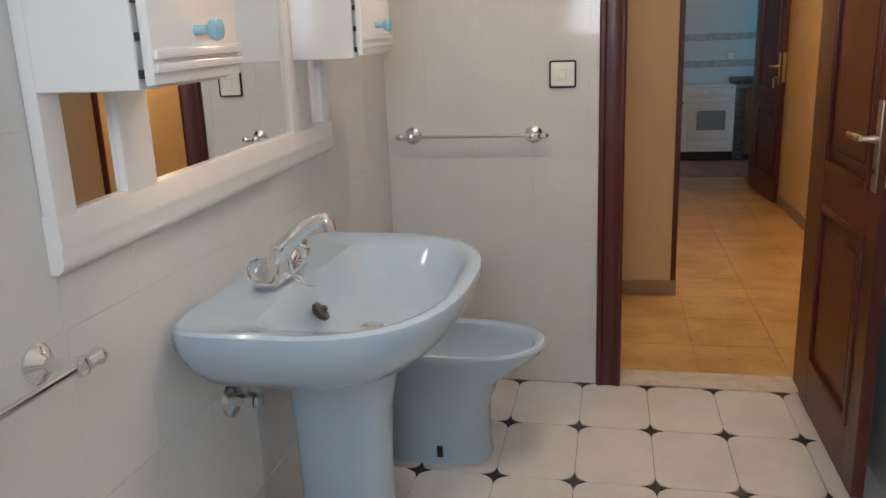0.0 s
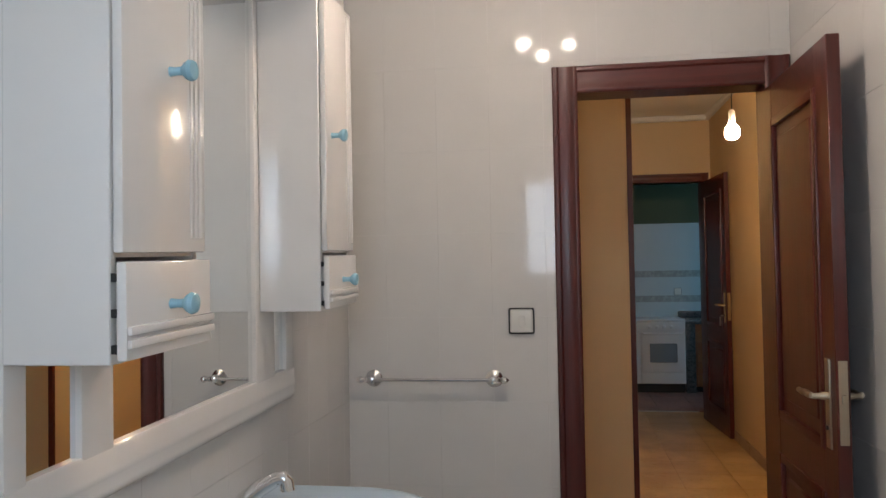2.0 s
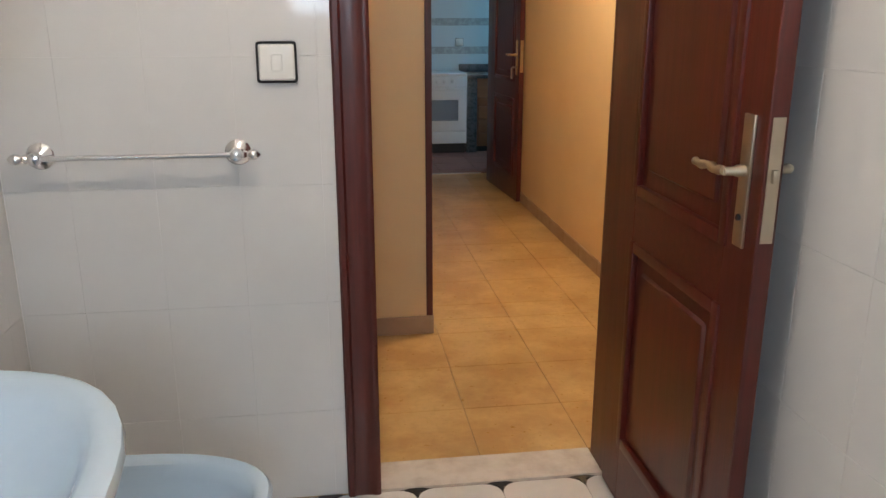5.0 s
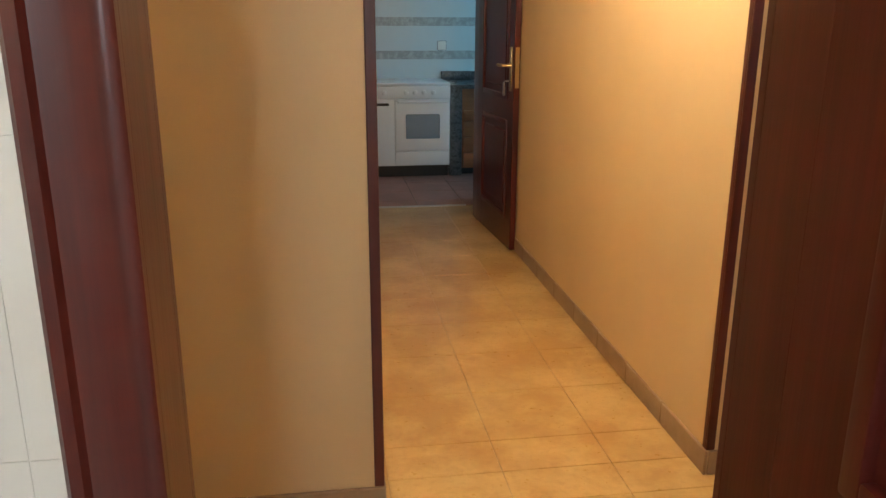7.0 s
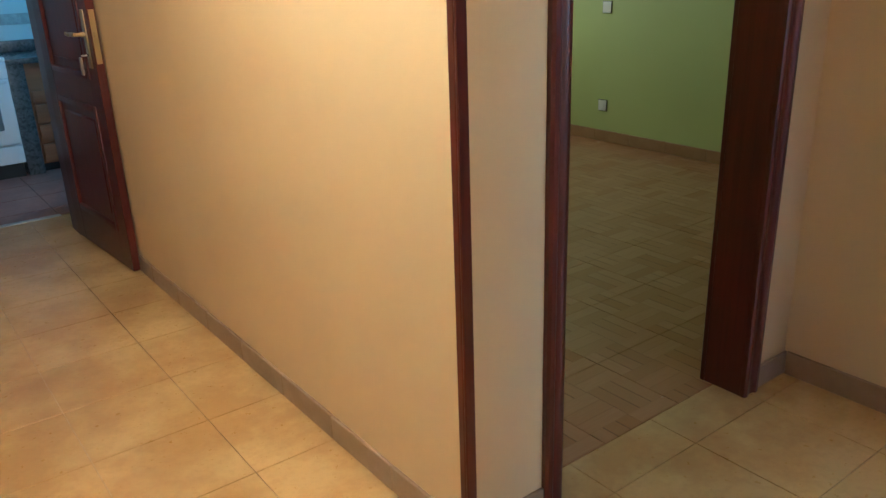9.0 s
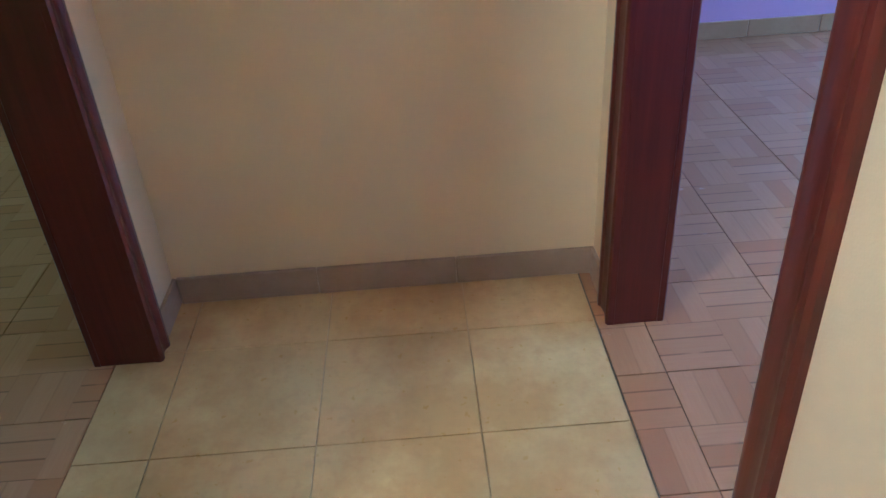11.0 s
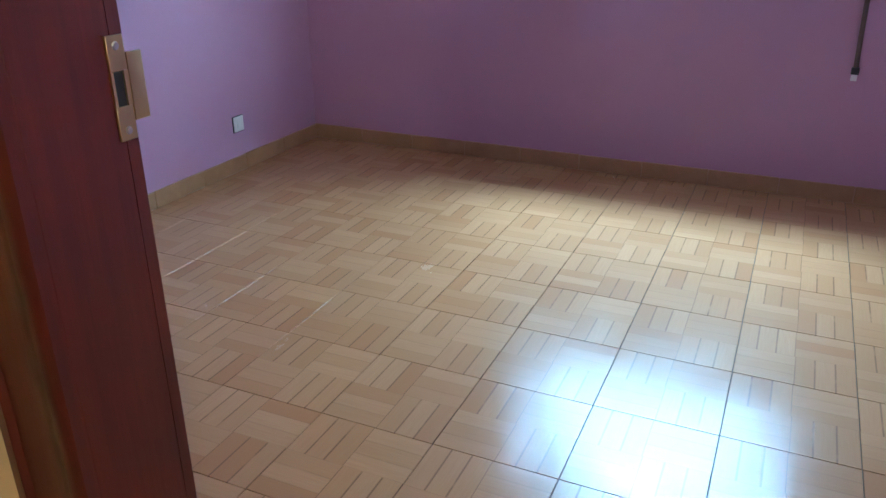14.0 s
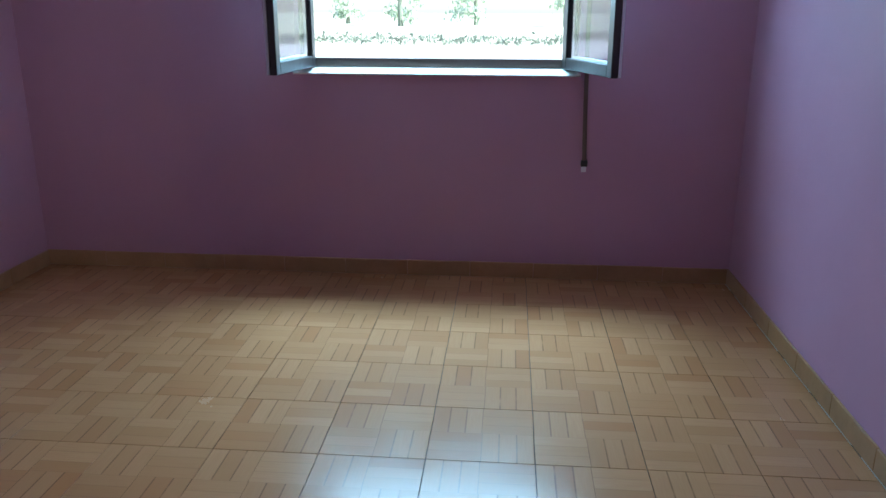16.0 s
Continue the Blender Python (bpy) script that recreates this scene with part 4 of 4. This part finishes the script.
part("front_panel", B(0.41, 1.880, 5.97, 6.0, 0.0, 0.744, bevel=0.003), GRANITE, top2)
dr = thing("drawer_unit", "orange pine drawer unit under the granite worktop", "drawer unit", at=(3.0, 6.2, 0))
part("carcass", B(2.72, 3.25, 5.985, 6.51, 0.06, 0.743), PINE, dr)
part("plinth", B(2.72, 3.25, 6.03, 6.5, 0.0, 0.06), BLACK, dr)
for lo, hi in ((0.48, 0.56), (0.345, 0.465), (0.21, 0.33), (0.075, 0.195)):
    d = part("drawer_front", B(2.735, 3.235, 5.962, 5.985, lo, hi, bevel=0.006), PINE, dr)
    part("knob", lathe(bmesh.new(), [(0.006, 0), (0.012, 0.012), (0.004, 0.02)], pose(2.985, 5.962, (lo + hi) / 2, 90), 12), BRASS, d)
solid("tile_band_upper", [(0.41, 4.69, 6.513, 6.5195, 1.255, 1.33)], KITCHEN_BAND, "patterned grey tile border on the kitchen wall", "tile border")
solid("tile_band_lower", [(0.41, 4.69, 6.513, 6.5195, 0.965, 1.04)], KITCHEN_BAND, "patterned grey tile border on the kitchen wall", "tile border")


def wall_plate(name, m, label, category):
    """A small square plate; m: centre, y out of the wall."""
    ob = thing(name, label, category, "", "", at=m.translation)
    for nm, h, d0, d1, mat in (("surround", 0.042, 0.0, 0.006, DARK_ALU), ("plate", 0.038, 0.002, 0.009, WHITE_PLASTIC)):
        bm = B(-h, h, d0, d1, -h, h, bevel=0.0025)
        bm.transform(m)
        part(nm, bm, mat, ob)
    bm = B(-0.014, 0.014, 0.008, 0.011, -0.02, 0.02, bevel=0.002)
    bm.transform(m)
    part("insert", bm, WHITE_PLASTIC, ob)
    return ob


wall_plate("kitchen_socket", pose(2.62, 6.5195, 1.085, 0, 0, 180), "white square socket on the kitchen tiles", "socket")
wall_plate("wall_socket", pose(BED_X1, -2.655, 0.245, 0, 0, 90), "white square socket with dark edge above the skirting", "socket")
wall_plate("wall_socket", pose(GREEN_X1, 3.92, 0.262, 0, 0, 90), "pale socket on the green wall above the skirting", "socket")
wall_plate("wall_switch", pose(GREEN_X1, 3.91, 0.950, 0, 0, 90), "pale switch plate on the green wall", "switch")

# ---- bedroom window ----
win = thing("window_2", "open two-leaf bedroom window, dark aluminium inside and white outside", "window", "", "structure", at=(3.675, -3.45, WZ0))
for b in ((WX0 + 0.001, WX0 + 0.05, WZ0 + 0.02, WZ1), (WX1 - 0.05, WX1 - 0.001, WZ0 + 0.02, WZ1), (WX0 + 0.05, WX1 - 0.05, WZ1 - 0.05, WZ1 - 0.001)):
    part("window_frame", B(b[0], b[1], -3.50, -3.445, b[2], b[3], bevel=0.003), DARK_ALU, win)
part("lower_rail", B(WX0 + 0.05, WX1 - 0.05, -3.50, -3.445, WZ0 + 0.02, WZ0 + 0.065, bevel=0.003), BRONZE_ALU, win, "worn bronze-grey lower rail")
bm = prism(bmesh.new(), [(-3.445, WZ0 - 0.008), (-3.352, WZ0 - 0.008), (-3.350, WZ0 - 0.002), (-3.358, WZ0 + 0.004), (-3.445, WZ0 + 0.024)], WX0 - 0.01, WX1 + 0.01, "x")
part("window_sill", bm, SILL_WHITE, win, "white painted sill with ragged paint along its lower edge")
bm = bmesh.new()
rnd = random.Random(5)
for i in range(46):
    x = WX0 + 0.02 + i * (WX1 - WX0 - 0.04) / 46
    w, h = rnd.uniform(0.012, 0.034), rnd.uniform(0.004, 0.013)
    prism(bm, [(x, WZ0 - 0.003), (x + w, WZ0 - 0.003), (x + w * rnd.uniform(0.6, 0.9), WZ0 - 0.003 - h * rnd.uniform(0.4, 1)), (x + w * rnd.uniform(0.2, 0.5), WZ0 - 0.003 - h)], -3.3695, -3.3675, "y")
part("bare_plaster_edge", bm, PLASTER, win, "ragged bare plaster under the sill", False)


def sash(hx, ang, side):
    """A window leaf hinged at hx, swung by ang degrees into the room; side: 1 opens from +x hinge towards -x."""
    ob = part("sash_frame", bmesh.new(), DARK_ALU, win, "window leaf swung open into the room")
    w, z0, z1 = 0.60, 1.045, 2.215
    m = pose(hx, -3.435, 0) @ Matrix.Rotation(radians(ang), 4, "Z")
    bm = bmesh.new()
    s = 0.052
    for xa, xb, za, zb in ((0, s, z0, z1), (w - s, w, z0, z1), (s, w - s, z0, z0 + s), (s, w - s, z1 - s, z1)):
        box(bm, xa, xb, -0.022, 0.010, za, zb, 0.003, 1)
    bm.transform(m)
    old = ob.data
    ob.data = mesh_of("sash_frame", bm, DARK_ALU)
    bpy.data.meshes.remove(old)
    for ya, yb in (((-0.036, -0.0225),) if side > 0 else ((0.0105, 0.024),)):
        for xa, xb, za, zb in ((0.002, s - 0.006, z0 + 0.002, z1 - 0.002), (w - s + 0.006, w - 0.002, z0 + 0.002, z1 - 0.002), (s - 0.006, w - s + 0.006, z0 + 0.002, z0 + s + 0.010), (s - 0.006, w - s + 0.006, z1 - s, z1 - 0.002)):
            bm = B(xa, xb, ya, yb, za, zb, bevel=0.002, seg=1)
            bm.transform(m)
            part("bead", bm, ALU, ob, "white outer face of the leaf")
    bm = B(s - 0.006, w - s + 0.006, -0.008, -0.003, z0 + s - 0.006, z1 - s + 0.006)
    bm.transform(m)
    pane = part("pane", bm, GLASS, ob, "clear window pane", False)
    pane.visible_shadow = False


sash(WX1 - 0.075, 88, 1)
sash(WX0 + 0.055, 106, -1)

strap = thing("blind_strap", "worn brown roller-blind strap hanging down the purple wall", "blind strap", at=(2.945, -3.37, 0.575))
pts = [(2.958, 1.60), (2.957, 1.2), (2.955, 0.95), (2.950, 0.75), (2.945, 0.61)]
bm = bmesh.new()
for (xa, za), (xb, zb) in zip(pts, pts[1:]):
    for dy, dx in ((0.006, -0.004), (0.016, 0.005)):
        prism(bm, [(xa - 0.006 + dx, za), (xa + 0.006 + dx, za), (xb + 0.006 + dx, zb), (xb - 0.006 + dx, zb)], -3.37 + dy, -3.37 + dy + 0.0018, "y")
part("webbing", bm, plain("strap_webbing", (0.16, 0.11, 0.09), 0.8, 0.4), strap, "", False)
part("hook", B(2.930, 2.962, -3.37, -3.345, 0.585, 0.615, bevel=0.004), BLACK, strap)
part("winder_plate", B(2.933, 2.958, -3.37, -3.364, 0.555, 0.584, bevel=0.002), ALU, strap)

# ---- outdoors ----
solid("ground", [(-400, 400, -600, -3.62, -0.4, -0.12)], CONCRETE, "pale concrete yard and open ground outside", "ground")
solid("field", [(-400, 400, -600, -34.5, -0.12, -0.08)], FIELD, "pale green fields beyond the hedge", "field")


def leaf_cloud(bm, centre, size, count, leaf, rnd):
    for _ in range(count):
        p = Vector((rnd.gauss(0, 0.42) * size[0], rnd.gauss(0, 0.42) * size[1], rnd.gauss(0, 0.4) * size[2])) + Vector(centre)
        if p.z < 0.02:
            p.z = rnd.uniform(0.02, 0.2)
        q = Euler((rnd.uniform(0, 6), rnd.uniform(0, 6), rnd.uniform(0, 6))).to_matrix()
        s = leaf * rnd.uniform(0.6, 1.4)
        vs = [bm.verts.new(p + q @ Vector(v)) for v in ((-s, 0, 0), (0, -s * 0.5, s * 0.1), (s, 0, 0), (0, s * 0.5, s * 0.1))]
        bm.faces.new(vs)


rnd = random.Random(11)
bm = bmesh.new()
for i in range(170):
    leaf_cloud(bm, (-24 + i * 0.34, -33 + rnd.uniform(-0.4, 0.4), 0.12 + rnd.uniform(-0.08, 0.14)), (0.40, 0.35, 0.22), 26, 0.085, rnd)
for f in bm.faces:
    f.normal_update()
tagged(new("hedge", mesh_of("hedge", bm, LEAF)), "low ragged grey-green hedge along the far side of the yard", "hedge", "", "stuff")
for x, y, h in ((-2, -80, 6.5), (7, -86, 7.5), (14, -78, 6.0), (-12, -90, 8.0), (22, -92, 7.0)):
    tree = thing("tree", "distant green tree with a loose crown, haze put into its leaf colour", "tree", "trees beyond the hedge", at=(x, y, -0.1))
    bm = tube(bmesh.new(), [(x, y, -0.1), (x + 0.1, y, h * 0.3), (x - 0.1, y + 0.1, h * 0.6), (x + 0.1, y, h * 0.85)], [0.28, 0.2, 0.12, 0.05], 8)
    for k in range(5):
        a = k * 1.3
        tube(bm, [(x, y, h * (0.35 + 0.08 * k)), (x + math.cos(a) * h * 0.2, y + math.sin(a) * h * 0.2, h * (0.5 + 0.08 * k))], [0.08, 0.03], 6)
    part("trunk", bm, LEAF, tree)
    bm = bmesh.new()
    for k in range(14):
        a = rnd.uniform(0, 6.3)
        r = rnd.uniform(0.05, 0.3) * h
        leaf_cloud(bm, (x + math.cos(a) * r, y + math.sin(a) * r, h * rnd.uniform(0.12, 0.95)), (h * 0.16, h * 0.16, h * 0.12), 90, 0.2, rnd)
    # the crown's washed-out haze sits in its pale leaf colour
    part("crown", bm, WASHED_LEAF, tree, "", False)

# ---- pieces of walls and floors ----


def pieces(parent, name, mesh, spots):
    for x, y, z, rz, rx in spots:
        ob = new(name, mesh)
        ob.matrix_basis = pose(x, y, z, rx, 0, rz)
        ob.parent = parent


def slab_mesh(name, w, d, t, material, bevel=0.0006):
    return mesh_of(name, B(-w / 2, w / 2, -d / 2, d / 2, -t, 0, bevel=bevel, seg=1), material)


def grid_pieces(parent, name, x0, x1, y0, y1, ox, oy, px, py, gap, t, material, z=0.0):
    """Tiles on a grid through (ox, oy), cut at the edges of the area."""
    cache = {}
    i = math.floor((x0 - ox) / px)
    while ox + i * px < x1 - 0.01:
        j = math.floor((y0 - oy) / py)
        while oy + j * py < y1 - 0.01:
            a, b = max(x0, ox + i * px), min(x1, ox + (i + 1) * px)
            c, d = max(y0, oy + j * py), min(y1, oy + (j + 1) * py)
            w, h = round(b - a - gap, 4), round(d - c - gap, 4)
            if w > 0.01 and h > 0.01:
                if (w, h) not in cache:
                    cache[w, h] = slab_mesh(name, w, h, t, material)
                ob = new(name, cache[w, h])
                ob.location, ob.parent = ((a + b) / 2, (c + d) / 2, z), parent
            j += 1
        i += 1


PT = 0.3325
grid_pieces(floor_bed, "floor_tile", 2.20, 5.758, -3.37, 0.143, 3.541, -1.632, PT, PT, 0.002, 0.005, PARQUET)
grid_pieces(floor_green, "floor_tile", 2.76, 6.12, 1.301, 4.95, 3.541, 1.301, PT, PT, 0.002, 0.005, PARQUET)
grid_pieces(floor_hall, "floor_tile", 0.20, 3.957, 0.147, 1.301, 2.378, 1.482, 0.342, 0.342, 0.0025, 0.005, HALL_TILE)
grid_pieces(floor_hall, "floor_tile", 1.666, 2.632, 1.301, 4.79, 2.378, 1.482, 0.342, 0.342, 0.0025, 0.005, HALL_TILE)
grid_pieces(floor_kitchen, "floor_tile", 0.4, 4.7, 4.835, 6.52, 2.2, 5.0, 0.345, 0.345, 0.006, 0.005, KITCHEN_TILE)

# bathroom floor: cut-corner tiles with black insets
TX, TY, OX, OY = 0.2425, 0.360, 1.483, -0.005


def cut_tile():
    hx, hy, r = TX / 2 - 0.0009, TY / 2 - 0.0009, 0.052
    pts = []
    for sx, sy, a0 in ((1, 1, 0), (-1, 1, 90), (-1, -1, 180), (1, -1, 270)):
        # a round shoulder at each corner, so that four of them leave a four-pointed gap
        for k in range(6):
            a = radians(a0 + 18 * k)
            pts.append((sx * (hx - r) + r * math.cos(a), sy * (hy - r) + r * math.sin(a)))
    return prism(bmesh.new(), pts, -0.005, 0.0)


cut = mesh_of("floor_tile", cut_tile(), FLOOR_TILE)
k = 0.044
star = mesh_of("inset", prism(bmesh.new(), [(k, 0), (0.010, 0.010), (0, k), (-0.010, 0.010), (-k, 0), (-0.010, -0.010), (0, -k), (0.010, -0.010)], -0.005, -0.0005), BLACK_TILE)
for i in range(-5, 4):
    for j in range(-10, 1):
        x, y = OX + i * TX, OY + j * TY
        if BX0 < x + TX / 2 - 0.04 and x + TX / 2 < BX1 + 0.06 and y + TY / 2 < 0:
            ob = new("floor_tile", cut)
            ob.location, ob.parent = (x + TX / 2, y + TY / 2, 0), floor_bath
        if BX0 - 0.03 < x < BX1 + 0.03:
            ob = new("inset", star)
            ob.location, ob.parent = (x, y, 0), floor_bath

# bathroom walls: pale glazed tiles, upright
WT, HT, Z_LINE, X_LINE = 0.2005, 0.3125, 0.263, 1.257


def wall_tiles(parent, face, a0, a1, z0, z1, fixed, origin, holes=()):
    """face: "y" for a wall seen from -y, "x" and "-x" for the side walls."""
    cache = {}
    i = math.floor((a0 - origin) / WT)
    while origin + i * WT < a1 - 0.004:
        j = math.floor((z0 - Z_LINE) / HT)
        while Z_LINE + j * HT < z1 - 0.004:
            p, q = max(a0, origin + i * WT), min(a1, origin + (i + 1) * WT)
            c, d = max(z0, Z_LINE + j * HT), min(z1, Z_LINE + (j + 1) * HT)
            rects = [(p, q, c, d)]
            for ha, hb, hz in holes:
                out = []
                for p1, q1, c1, d1 in rects:
                    if q1 <= ha or p1 >= hb or c1 >= hz:
                        out.append((p1, q1, c1, d1))
                        continue
                    if p1 < ha:
                        out.append((p1, ha, c1, d1))
                    if q1 > hb:
                        out.append((hb, q1, c1, d1))
                    if d1 > hz:
                        out.append((max(p1, ha), min(q1, hb), hz, d1))
                rects = out
            for p1, q1, c1, d1 in rects:
                w, h = round(q1 - p1 - 0.0007, 4), round(d1 - c1 - 0.0007, 4)
                if w < 0.006 or h < 0.006:
                    continue
                if (w, h) not in cache:
                    cache[w, h] = slab_mesh("wall_tile", w, h, 0.0078, WALL_TILE, 0.0005)
                ob = new("wall_tile", cache[w, h])
                m, z = (p1 + q1) / 2, (c1 + d1) / 2
                wob = random.uniform(-0.12, 0.12)
                ob.matrix_basis = {"y": pose(m, fixed, z, 90 + wob, wob, 0), "x": pose(fixed, m, z, 90 + wob, 0, 90), "-x": pose(fixed, m, z, 90 + wob, 0, -90)}[face]
                ob.parent = parent
            j += 1
        i += 1


def named(name):
    return bpy.data.objects[name]


wall_tiles(named("wall_bathroom_door_side"), "y", BX0 + 0.001, BX1 - 0.001, 0, 2.6, 0.0, X_LINE, ((1.369, 2.049, 2.044),))
wall_tiles(named("wall_bathroom_side"), "x", BY0, -0.002, 0, 2.6, BX0, -0.08)
wall_tiles(named("wall_partition_bathroom"), "-x", BY0, -0.002, 0, 2.6, BX1, -0.08)
